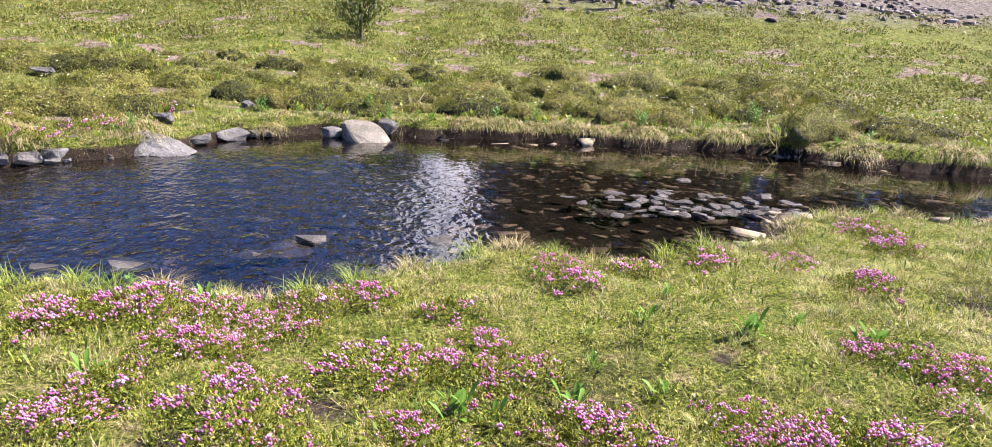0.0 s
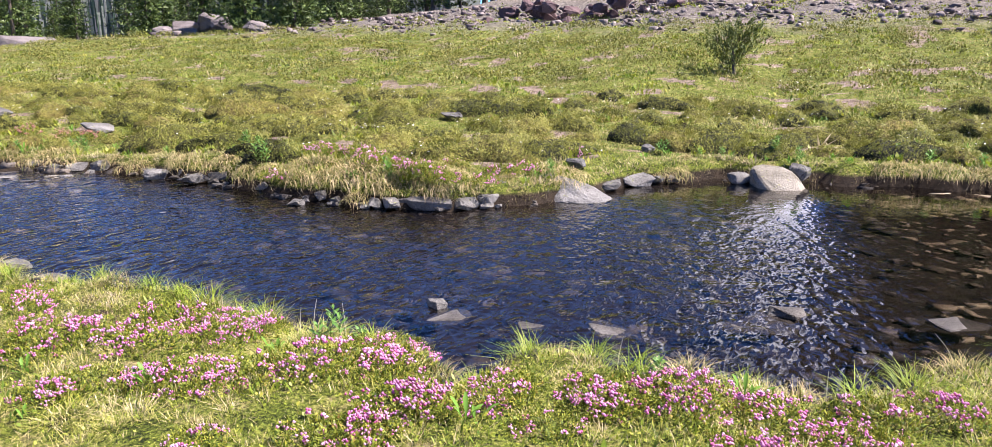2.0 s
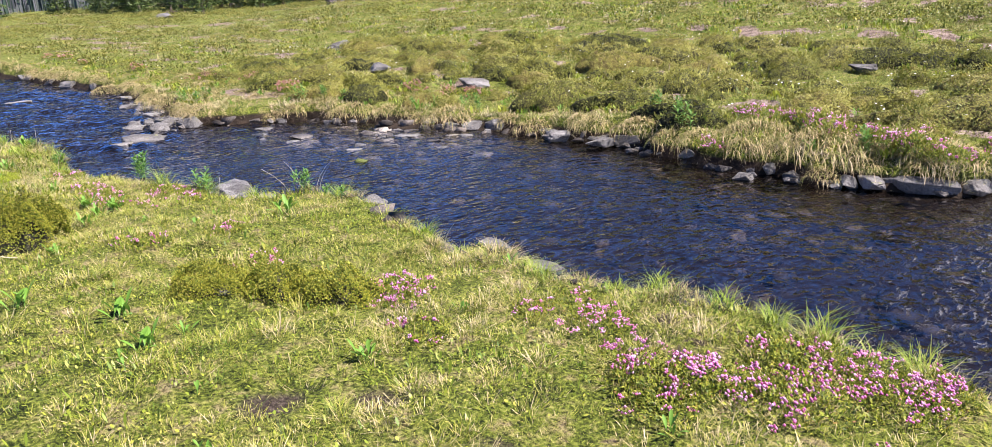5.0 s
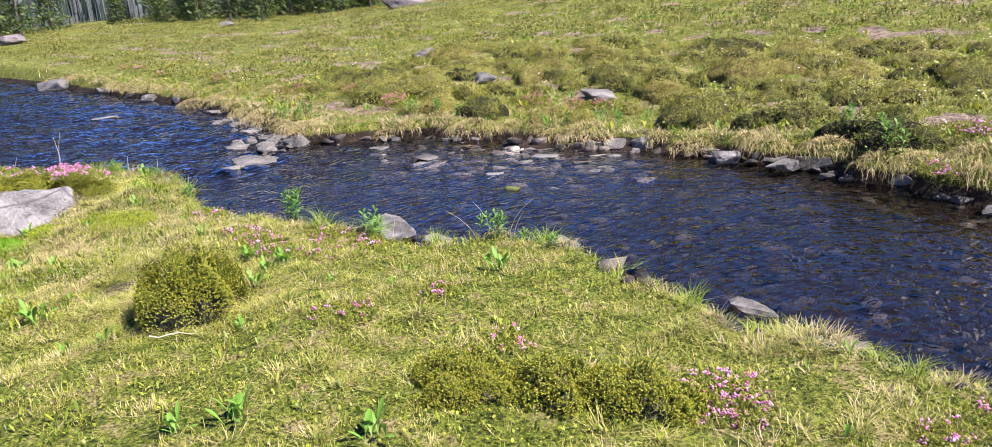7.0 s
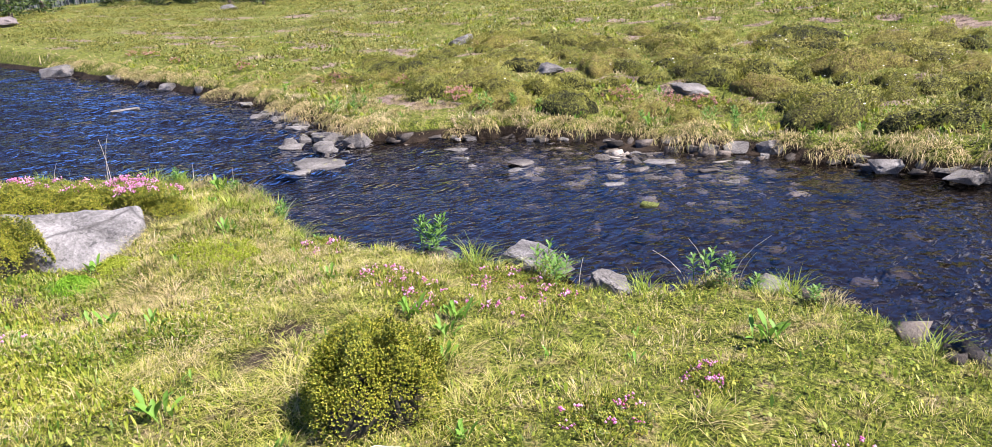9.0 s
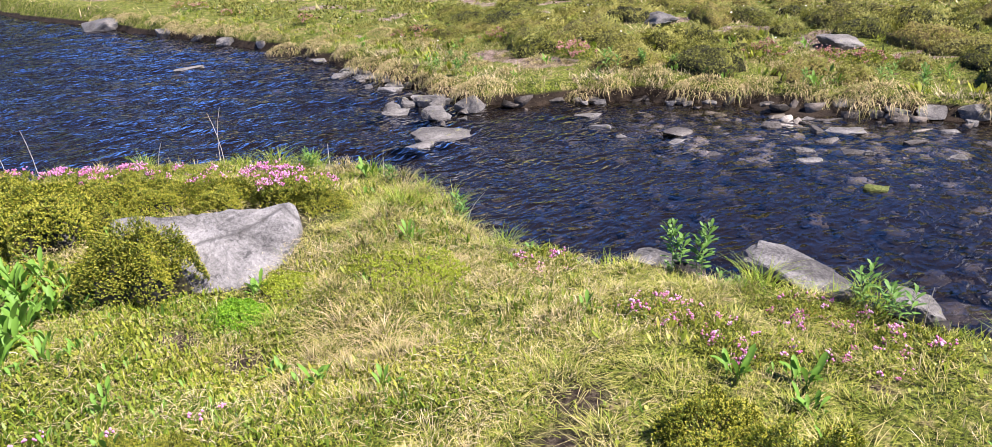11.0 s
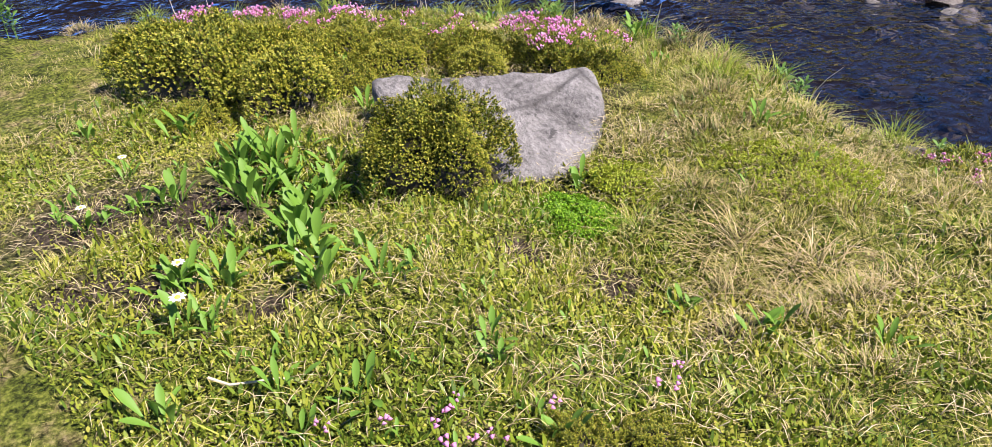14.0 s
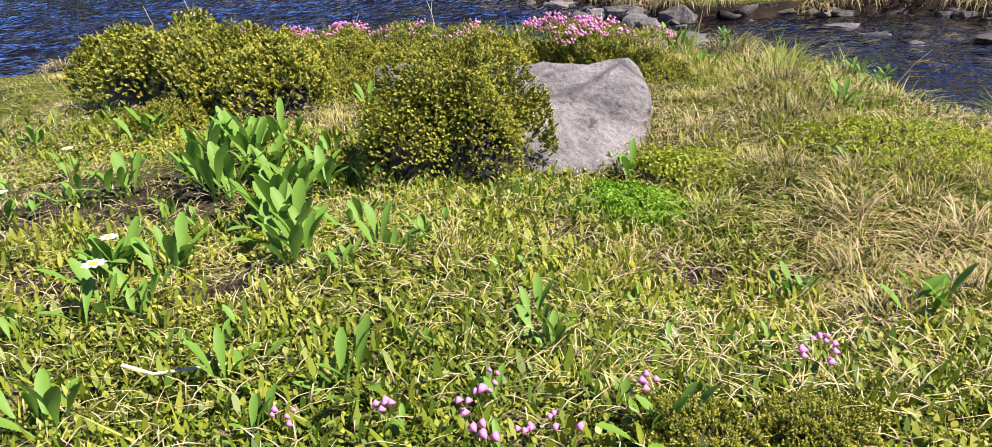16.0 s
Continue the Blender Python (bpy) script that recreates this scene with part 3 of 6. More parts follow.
def small_herbs():
    """Small upright oval leaves in the wet turf."""
    sets = []
    for n, x0, x1, y0, y1, l0, l1, seed in ((24000, -12.6, -9.0, 1.25, 3.9, 0.016, 0.052, 17), (30000, -11.8, -9.2, 1.25, 2.75, 0.014, 0.042, 19), (130000, -12.4, -9.2, 1.25, 3.0, 0.005, 0.014, 29), (26000, -9.2, 3.0, 1.8, 5.6, 0.016, 0.05, 18), (52000, -9.2, 3.2, 1.9, 5.6, 0.008, 0.019, 30)):
        x, y, r = scatter(n, x0, x1, y0, y1, seed)
        ok = (near_y(x) - y > 0.03) & (r.uniform(size=n) < (0.25 if seed in (17, 18) else 0.6) + 0.75 * waves(x, y, 0.4, 27)) & ~(bare(x, y) & (r.uniform(size=n) < 0.8))
        x, y = x[ok], y[ok]
        k = len(x)
        L, a, up = l0 + (l1 - l0) * r.uniform(size=k) ** 1.5, r.uniform(0, 6.28, k), r.uniform(0.6, 1.45, k) if l1 > 0.02 else r.uniform(0.1, 1.0, k)
        d = np.stack([np.cos(a) * np.cos(up), np.sin(a) * np.cos(up), np.sin(up)], 1) * L[:, None]
        sd = np.stack([-np.sin(a), np.cos(a), 0 * a], 1) * (L * (r.uniform(0.08, 0.15, k) if l1 > 0.02 else r.uniform(0.22, 0.38, k)))[:, None]
        b = on_ground(x, y, -0.008 - 0.012 * r.uniform(size=k) * (l1 < 0.02))
        V = np.stack([b, b + d * 0.45 - sd, b + d * 0.45 + sd, b + d * 0.8 - sd * 0.7, b + d * 0.8 + sd * 0.7, b + d], 1).reshape(-1, 3)
        F = (np.arange(k)[:, None, None] * 6 + np.array([[0, 2, 1], [1, 2, 4], [1, 4, 3], [3, 4, 5]])[None]).reshape(-1, 3)
        tone = np.clip(0.42 + (0.2 if l1 < 0.02 else 0) + 0.25 * waves(x, y, 0.5, 28) + r.normal(0, 0.2, k), 0, 1)
        sets.append((V, F, np.zeros(len(V)), np.repeat(tone, 6)))
    V, F, A, T = joined(sets)
    tagged(new("herb_leaves", mesh_of("herb_leaves", V, F, HERBS, True, A, T)), "small fresh green herb leaves scattered through the near turf", "herbs", kind="stuff")


def far_grass():
    def keep(x, y, r):
        n = len(x)
        return (r.uniform(size=n) < 1 - 0.75 * smooth_step((ground_z(x, y) - 1.5) / 0.8)) & (r.uniform(size=n) > 0.95 * meadow_worn(x, y))
    sets = [tufts(34000, -17, 5, 6.8, 13, 8, 0.045, 0.025, 0.08, 0.0050, 31, 1, 1.0, far_y, -1, 0.16, 0.02, keep),
            tufts(26000, -30, 8, 12, 24, 7, 0.07, 0.03, 0.10, 0.0090, 32, 1, 1.0, far_y, -1, 0.28, 0.0, keep),
            tufts(9000, -60, 14, 9, 42, 6, 0.12, 0.05, 0.16, 0.020, 33, 1, 1.0, far_y, -1, 0.5, 0.0, keep)]
    V, F, A, T = joined(sets)
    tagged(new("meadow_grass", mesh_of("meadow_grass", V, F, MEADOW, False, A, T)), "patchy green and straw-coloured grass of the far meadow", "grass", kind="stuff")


def far_herbs():
    """Clumps of fresh green leaves in the damper parts of the far meadow."""
    x, y, r = scatter(26000, -24, 10, 7, 34, 36)
    ok = (y > far_y(x) + 0.12) & (r.uniform(size=len(x)) < 0.30 + 0.9 * waves(x, y, 1.3, 37) + 0.5 * np.exp(-(y - far_y(x)) / 0.8)) & (meadow_worn(x, y) < 0.6)
    x, y = x[ok], y[ok]
    tall = 0.04 + 0.07 * r.uniform(size=len(x)) ** 1.5
    tone = np.clip(r.normal(0.5, 0.25, len(x)), 0, 1)
    per = 7
    X, Y, L, T = (np.repeat(v, per) for v in (x, y, tall, tone))
    k = len(X)
    X, Y, L = X + r.normal(0, 0.035, k), Y + r.normal(0, 0.035, k), L * r.uniform(0.6, 1.2, k)
    a, up = r.uniform(0, 6.28, k), r.uniform(0.5, 1.4, k)
    d = np.stack([np.cos(a) * np.cos(up), np.sin(a) * np.cos(up), np.sin(up)], 1) * L[:, None]
    sd = np.stack([-np.sin(a), np.cos(a), 0 * a], 1) * (L * r.uniform(0.13, 0.2, k))[:, None]
    b = on_ground(X, Y, -0.015)
    V = np.stack([b, b + d * 0.6 - sd, b + d * 0.6 + sd, b + d], 1).reshape(-1, 3)
    F = (np.arange(k)[:, None, None] * 4 + np.array([[0, 2, 1], [1, 2, 3]])[None]).reshape(-1, 3)
    tagged(new("meadow_herbs", mesh_of("meadow_herbs", V, F, HERBS, False, np.zeros(len(V)), np.repeat(T, 4))), "fresh green herb clumps among the far meadow cushions", "herbs", kind="stuff")


near_grass()
small_herbs()
far_grass()
far_herbs()


# ---- plants: single things ----
def tussock_mesh(name, seed, n, radius, h, w, mat, droop=1.0, mound=0.07):
    r = np.random.default_rng(seed)
    a, d = r.uniform(0, 2 * np.pi, n), np.sqrt(r.uniform(size=n))
    base = np.stack([radius * d * np.cos(a), radius * d * np.sin(a), mound * (1 - d * d) - 0.02], 1)
    V, F, A = blades(base, r.uniform(0.5, 1.2, n) * h, r.uniform(0.7, 1.3, n) * w, (r.uniform(0.2, 0.9, n) + 0.9 * d) * droop, seed + 1, rows=2)
    # blades fall outward from the middle
    k = len(V) // n
    V = V.reshape(n, k, 3)
    tip = V[:, -1, :2] - base[:, :2]
    ang = np.arctan2(base[:, 1], base[:, 0]) + r.normal(0, 1.3, n) - np.arctan2(tip[:, 1], tip[:, 0])
    c, s = np.cos(ang)[:, None], np.sin(ang)[:, None]
    rel = V[:, :, :2] - base[:, None, :2]
    V[:, :, 0] = base[:, None, 0] + c * rel[..., 0] - s * rel[..., 1]
    V[:, :, 1] = base[:, None, 1] + s * rel[..., 0] + c * rel[..., 1]
    return mesh_of(name, V.reshape(-1, 3), F, mat, False, A)


def hanging_mesh(name, seed, n, radius, h, length, w, mat):
    """A rounded tussock whose blades rise from the crown and hang down its sides."""
    r = np.random.default_rng(seed)
    a, d = r.uniform(0, 2 * np.pi, n), r.uniform(size=n) ** 0.6
    edge = radius * (1 + 0.18 * waves(np.cos(a) * 2, np.sin(a) * 2, 1.2, seed))
    p = np.stack([edge * d * np.cos(a), edge * d * np.sin(a), h * np.sqrt(np.maximum(1 - 0.9 * d * d, 0))], 1) * np.stack([np.ones(n), np.ones(n), r.uniform(0.85, 1.1, n)], 1)
    aim = a + r.normal(0, 1.4, n)
    L, wd = length * r.uniform(0.5, 1.2, n), w * r.uniform(0.7, 1.3, n)
    out = np.stack([np.cos(aim), np.sin(aim), 0 * a], 1)
    side = np.stack([-np.sin(aim), np.cos(aim), 0 * a], 1) * wd[:, None]
    rise, fall = (0.75 - 0.45 * d) * r.uniform(0.5, 1.3, n), 0.25 + 0.75 * d
    at = lambda t: p + out * (L * t * (0.35 + 0.3 * d))[:, None] + np.array([0, 0, 1.0]) * (L * (rise * t - fall * t * t))[:, None]
    V = np.stack([p - side, p + side, at(0.5) - side * 0.8, at(0.5) + side * 0.8, at(1.0)], 1).reshape(-1, 3)
    F = (np.arange(n)[:, None, None] * 5 + np.array([[0, 1, 3], [0, 3, 2], [2, 3, 4]])[None]).reshape(-1, 3)
    return mesh_of(name, V, F, mat, False, np.tile([0.1, 0.1, 0.55, 0.55, 1.0], n))


def sprigs(centre, normal, length, width, seed, leaves=5):
    """Small leafy shoots: each a whorl of short pointed leaves up a stem. Returns verts, faces, along."""
    r = np.random.default_rng(seed)
    n = len(centre)
    nrm = normal / np.linalg.norm(normal, axis=1)[:, None]
    helper = np.where(np.abs(nrm[:, 2:3]) > 0.9, np.array([[1.0, 0, 0]]), np.array([[0, 0, 1.0]]))
    u = np.cross(nrm, helper)
    u /= np.linalg.norm(u, axis=1)[:, None]
    v = np.cross(nrm, u)
    vs, al = [], []
    for i in range(leaves):
        t = (i + 0.5) / leaves
        a = r.uniform(0, 2 * np.pi, n)
        out = u * np.cos(a)[:, None] + v * np.sin(a)[:, None]
        sd = -u * np.sin(a)[:, None] + v * np.cos(a)[:, None]
        foot = centre + nrm * (length * t * 0.9)[:, None]
        reach = length * (0.55 - 0.2 * t)
        tipv = foot + out * (reach * 0.75)[:, None] + nrm * (reach * 0.75)[:, None]
        vs += [foot - sd * width[:, None], foot + sd * width[:, None], tipv]
        al += [np.full(n, t * 0.8), np.full(n, t * 0.8), np.full(n, min(1.0, t + 0.25))]
    V = np.stack(vs, 1).reshape(-1, 3)
    F = np.arange(len(V)).reshape(-1, 3)
    return V, F, np.stack(al, 1).ravel()


def dome_points(n, rx, ry, h, seed, rough=0.25, low=0.0):
    """Places and outward ways on an uneven low dome."""
    r = np.random.default_rng(seed)
    a, d = r.uniform(0, 2 * np.pi, n), np.sqrt(r.uniform(size=n))
    x, y = d * np.cos(a), d * np.sin(a)
    edge = 1 + rough * waves(np.cos(a) * 2, np.sin(a) * 2, 1.2, seed)
    z = np.sqrt(np.maximum(1 - d * d, 0)) ** 0.6
    lump = 1 + rough * waves(x * 3, y * 3, 1.0, seed + 1)
    p = np.stack([x * rx * edge, y * ry * edge, (low + (1 - low) * z) * h * lump * r.uniform(0.72, 1.05, n)], 1)
    nrm = np.stack([x / rx * 0.6, y / ry * 0.6, 0.35 / h + 0 * x], 1)
    nrm = nrm / np.linalg.norm(nrm, axis=1)[:, None] + r.normal(0, 0.28, (n, 3))
    return p, nrm


def core_mesh(name, rx, ry, h, seed, mat, rough=0.25, fill=0.74, fine=2):
    """The woody inside of a shrub, or with more fill the body of a cushion."""
    bm = bmesh.new()
    bmesh.ops.create_icosphere(bm, subdivisions=fine, radius=1)
    bmesh.ops.delete(bm, geom=[v for v in bm.verts if v.co.z < -0.3], context="VERTS")
    for vert in bm.verts:
        x, y, z = vert.co
        a = math.atan2(y, x)
        e = 1 + rough * float(waves(np.array(math.cos(a) * 2), np.array(math.sin(a) * 2), 1.2, seed))
        l = 1 + rough * float(waves(np.array(x * 3), np.array(y * 3), 1.0, seed + 1))
        if fine > 2:
            l += 0.22 * noise.noise(Vector((x * 6, y * 6, seed))) + 0.12 * noise.noise(Vector((x * 14, y * 14, seed)))
        vert.co = (x * rx * e * fill, y * ry * e * fill, z * h * fill * 0.95 * l)
    return mesh_from_bm(name, bm, mat)


def mound_material():
    m, nt, b = material("heath_mound", 0.8, 0.2)
    p = world_place(nt)
    fine, mid = noise_tex(nt, 55, 4, 0.7, p), noise_tex(nt, 9, 4, 0.65, p)
    f = calc(nt, "ADD", calc(nt, "MULTIPLY", fine, 0.7), calc(nt, "MULTIPLY", mid, 0.3))
    f = calc(nt, "ADD", f, calc(nt, "MULTIPLY", calc(nt, "SUBTRACT", object_random(nt), 0.5), 0.12))
    # dark low stops stand in for shade in the gaps between shoots
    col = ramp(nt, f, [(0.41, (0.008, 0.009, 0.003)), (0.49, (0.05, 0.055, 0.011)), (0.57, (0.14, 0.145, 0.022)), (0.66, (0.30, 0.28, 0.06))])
    col = mix(nt, calc(nt, "MULTIPLY", calc(nt, "POWER", object_random(nt), 3.0), 0.4), col, (0.20, 0.12, 0.05))
    nt.links.new(col, b.inputs["Base Color"])
    bump(nt, b, f, 1.0, 0.06)
    return m


MOUND = mound_material()
# near-black tone in place of the shade deep in a shrub
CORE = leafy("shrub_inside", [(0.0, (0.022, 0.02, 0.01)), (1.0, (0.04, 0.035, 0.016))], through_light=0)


def cushion_mesh(name, seed, n, rx, ry, h, length, width, mat, leaves=4, rough=0.25, upright=0.0):
    p, nrm = dome_points(n, rx, ry, h, seed, rough)
    nrm = nrm * (1 - upright) + np.array([0, 0, upright])
    r = np.random.default_rng(seed + 5)
    V, F, A = sprigs(p - nrm * length * 0.5, nrm, r.uniform(0.7, 1.3, n) * length, r.uniform(0.8, 1.2, n) * width, seed, leaves)
    return mesh_of(name, V, F, mat, False, A)


def bells(n_heads, rx, ry, h, seed, size, mat, name, per=8):
    """Heads of small rounded bells over a dome."""
    r = np.random.default_rng(seed)
    p, nrm = dome_points(n_heads, rx * 0.95, ry * 0.95, h * 1.12, seed, 0.3)
    p = np.repeat(p, per, 0) + r.normal(0, size * 1.55, (n_heads * per, 3)) * np.array([1, 1, 0.6])
    s = r.uniform(0.7, 1.25, len(p)) * size
    bell = np.array([[0.95, 0, 0], [-0.5, 0.85, 0.1], [-0.5, -0.85, -0.1], [0.1, 0, 0.9], [0, 0.1, -0.9]])
    tri = np.array([[0, 1, 3], [1, 2, 3], [2, 0, 3], [1, 0, 4], [2, 1, 4], [0, 2, 4]])
    V = (p[:, None] + bell[None] * s[:, None, None]).reshape(-1, 3)
    F = (np.arange(len(p))[:, None, None] * 5 + tri[None]).reshape(-1, 3)
    return mesh_of(name, V, F, mat, True)


def place(ob, x, y, turn, scale=1.0, sink=0.0, z=None):
    ob.location = (x, y, (float(ground_z(x, y)) if z is None else z) - sink)
    ob.rotation_euler = (0, 0, turn)
    ob.scale = (scale, scale, scale)
    return ob


def put_copy(ob, x, y, turn, scale=1.0, sink=0.0, z=None):
    zz = (float(ground_z(x, y)) if z is None else z) - sink
    m = Matrix.Translation((x, y, zz)) @ Matrix.Rotation(turn, 4, "Z")
    made = copy_thing(ob, m)
    made.scale = (scale, scale, scale)
    return made


class Kind:
    """Things of one kind in a few shapes: the first of each shape is built, later ones are copies."""

    def __init__(self, makers):
        self.makers, self.first, self.count = makers, {}, 0

    def add(self, x, y, turn=None, scale=1.0, sink=0.0, which=None, z=None):
        k = self.count % len(self.makers) if which is None else which
        self.count += 1
        turn = self.count * 2.399 if turn is None else turn
        if k not in self.first:
            self.first[k] = place(self.makers[k](), x, y, turn, scale, sink, z)
            return self.first[k]
        return put_copy(self.first[k], x, y, turn, scale, sink, z)


def heather_maker(seed, heads, r, h, faded=False):
    def make():
        e = tagged(new("heather_clump"), "low mountain heather clump with faded rose blossoms in the turf" if faded else "low mountain heather clump with bright pink bell blossoms", "heather", "heather clumps on the banks")
        part("foliage", cushion_mesh("foliage", seed, 330, r * 0.95, r * 0.78, h * 0.85, 0.032, 0.0032, HEATH, 4), e)
        part("blossoms", bells(int(heads * 0.58), r, r * 0.8, h, seed + 3, 0.0064, FADED if faded else BLOSSOM, "blossoms"), e, "faded rose bells" if faded else "pink bell blossoms")
        return e
    return make


HEATHER = Kind([heather_maker(100, 42, 0.17, 0.085), heather_maker(110, 26, 0.16, 0.075), heather_maker(120, 50, 0.20, 0.09), heather_maker(130, 16, 0.18, 0.07)])
ROSE = Kind([heather_maker(140, 55, 0.17, 0.10, True), heather_maker(150, 40, 0.14, 0.09, True)])

HEATHER_RIGHT = [(-1.56, 3.11), (-2.1, 3.82), (-2.34, 3.68), (-1.44, 3.65), (-1.78, 3.73), (-0.72, 3.56), (-0.8, 3.31), (-0.6, 3.3), (-0.4, 2.98), (-0.33, 2.84), (-0.9, 2.78), (-1.31, 2.67), (-1.55, 2.85), (-2.02, 2.79), (-1.92, 3.0), (-1.88, 3.25), (-1.8, 3.38), (-1.13, 3.24), (-1.02, 3.36), (-0.84, 3.88), (-0.33, 4.5), (-0.26, 4.25),
                 (1.85, 5.45), (1.92, 5.7), (1.75, 5.1), (0.99, 4.77), (0.57, 4.79), (0.08, 4.61), (0.15, 2.92), (0.25, 2.82), (0.02, 2.79), (0.38, 2.89), (0.5, 2.79), (0.98, 3.36), (0.89, 3.45), (0.86, 3.09), (1.1, 3.31), (1.2, 4.29), (-0.52, 2.66), (-0.7, 3.01)]
HEATHER_MIDDLE = [(-4.04, 3.21), (-3.88, 3.26), (-3.66, 3.34), (-3.49, 2.8), (-4.34, 3.5), (-3.98, 3.85), (-4.38, 3.88), (-3.15, 3.01), (-3.05, 3.12), (-2.95, 2.79), (-2.75, 2.8), (-3.3, 3.75), (-3.47, 3.47), (-2.93, 3.37), (-2.72, 3.64), (-2.51, 3.38), (-2.37, 3.62), (-2.12, 3.7), (-1.83, 3.4), (-1.44, 3.86), (-1.57, 3.63), (-1.22, 3.93),
                  (-4.83, 3.4), (-4.7, 3.28), (-4.65, 3.5), (-5.17, 3.67), (-4.2, 3.08), (-4.52, 3.82), (-4.07, 3.7), (-3.2, 3.6), (-3.43, 3.75), (-2.76, 3.5), (-3.0, 3.3), (-6.15, 3.5)]
HEATHER_LEFT = [(-9.23, 3.58), (-8.88, 3.57), (-9.9, 3.71), (-8.88, 4.0), (-7.6, 3.58), (-7.73, 3.12), (-7.09, 3.18), (-7.03, 3.41), (-6.2, 3.43), (-6.12, 3.56), (-6.0, 3.45), (-5.74, 3.23), (-5.48, 3.63), (-5.4, 3.8), (-9.3, 3.56), (-9.12, 3.62), (-8.97, 3.48), (-8.9, 3.92), (-8.7, 3.98), (-8.57, 3.69), (-8.46, 3.88)]
for spots, s0 in ((HEATHER_RIGHT, 1.0), (HEATHER_MIDDLE, 1.0)):
    for i, (x, y) in enumerate(spots):
        HEATHER.add(x, y, scale=s0 * (0.85 + 0.3 * ((i * 7) % 5) / 4), sink=0.015)
        if i % 2 == 0:
            HEATHER.add(x + 0.16 * math.cos(i * 2.1), y + 0.12 * math.sin(i * 2.1), scale=0.8, sink=0.02)
for i, (x, y) in enumerate(HEATHER_LEFT):
    HEATHER.add(x, y, scale=0.75 + 0.1 * (i % 3), sink=0.02, which=(1, 3)[i % 2])
# far bank: a pink tussock on the point, and rose patches in the straw edge
for i in range(20):
    x = -6.4 + 2.1 * ((i * 0.618) % 1) + 0.1 * math.sin(i)
    dy = 0.02 + 0.75 * ((i * 0.382) % 1)
    HEATHER.add(x, float(far_y(x)) + dy, scale=1.2, sink=-0.06 if dy < 0.2 else -0.12, which=(1, 3, 1)[i % 3])
for x, y in ((-4.3, 8.15), (-4.15, 8.3), (-4.9, 8.2), (-3.9, 9.3), (-4.3, 9.5)):
    HEATHER.add(x, y, scale=1.3, which=1)
for x, y in ((-12.9, 8.0), (-13.1, 8.2), (-10.6, 8.9), (-10.3, 9.0), (-11.2, 8.8), (-15.8, 8.6), (-16.3, 8.8), (-9.1, 9.2), (-19.5, 9.3), (-24.2, 10.0), (-24.8, 9.9), (-22.6, 9.7), (-14.5, 8.6), (-8.9, 8.9)):
    ROSE.add(x, y, scale=1.5)


def shrub_maker(seed, n, rx, ry, h):
    def make():
        e = tagged(new("heath_shrub"), "dense dark olive-green heath shrub in the turf", "shrub", "dark heath shrubs on the near bank")
        part("woody_base", core_mesh("woody_base", rx, ry, h, seed, CORE, 0.36, fill=0.76), e, "twiggy inside coloured near black for shade")
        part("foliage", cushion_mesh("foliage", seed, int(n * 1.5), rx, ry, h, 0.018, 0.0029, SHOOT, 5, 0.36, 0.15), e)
        return e
    return make


SHRUB = Kind([shrub_maker(200, 6500, 0.25, 0.21, 0.31), shrub_maker(210, 3600, 0.26, 0.17, 0.17), shrub_maker(220, 2600, 0.20, 0.17, 0.15)])
SHRUB.add(-11.12, 2.52, 0.6, 0.95, 0.03, 0)
SHRUB.add(-12.1, 2.52, 2.9, 1.35, 0.02, 1)
SHRUB.add(-12.45, 2.35, 0.4, 1.5, 0.02, 1)
SHRUB.add(-11.95, 2.75, 0.3, 0.8, 0.03, 2)
SHRUB.add(-12.75, 2.6, 0.3, 0.9, 0.03, 1)
SHRUB.add(-8.42, 2.78, 1.0, 0.95, 0.03, 0)
SHRUB.add(-8.6, 2.95, 2.0, 0.8, 0.03, 2)
SHRUB.add(-8.75, 2.98, 2.0, 0.85, 0.05, 1)
SHRUB.add(-6.38, 3.32, 0.4, 0.9, 0.03, 1)
SHRUB.add(-6.62, 3.2, 0.6, 0.9, 0.03, 2)
SHRUB.add(-6.95, 3.05, 0.9, 0.8, 0.03, 2)
SHRUB.add(-6.86, 2.98, 0.9, 0.7, 0.04, 1)
# the mat that hangs over the slab, in flower along its crest
for x, y, s in ((-11.72, 3.25, 0.95), (-11.5, 3.48, 0.9), (-11.27, 3.55, 0.78), (-12.0, 3.05, 0.95), (-12.3, 2.95, 1.0), (-12.65, 2.8, 0.95), (-12.9, 2.5, 0.9), (-12.1, 2.2, 0.75)):
    SHRUB.add(x, y, x * 3, s, 0.045, 1 if s > 0.8 else 2)
for x, y in ((-11.62, 3.45), (-11.48, 3.5), (-11.3, 3.55), (-11.4, 3.4), (-12.45, 3.1), (-12.8, 2.85), (-12.15, 3.2), (-12.6, 2.95), (-13.0, 2.65), (-11.9, 3.3)):
    HEATHER.add(x, y, scale=0.9, sink=-0.10, which=(0, 1)[int(x * 10) % 2])


# cushions of the far meadow
def cushion_maker(seed, rx, ry, h):
    def make():
        e = tagged(new("heath_cushion"), "rounded olive-green dwarf heath cushion on the far meadow", "shrub", "heath cushions of the far meadow")
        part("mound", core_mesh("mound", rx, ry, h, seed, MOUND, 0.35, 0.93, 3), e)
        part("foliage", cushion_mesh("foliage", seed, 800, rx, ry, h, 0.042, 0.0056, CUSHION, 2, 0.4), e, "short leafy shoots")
        return e
    return make


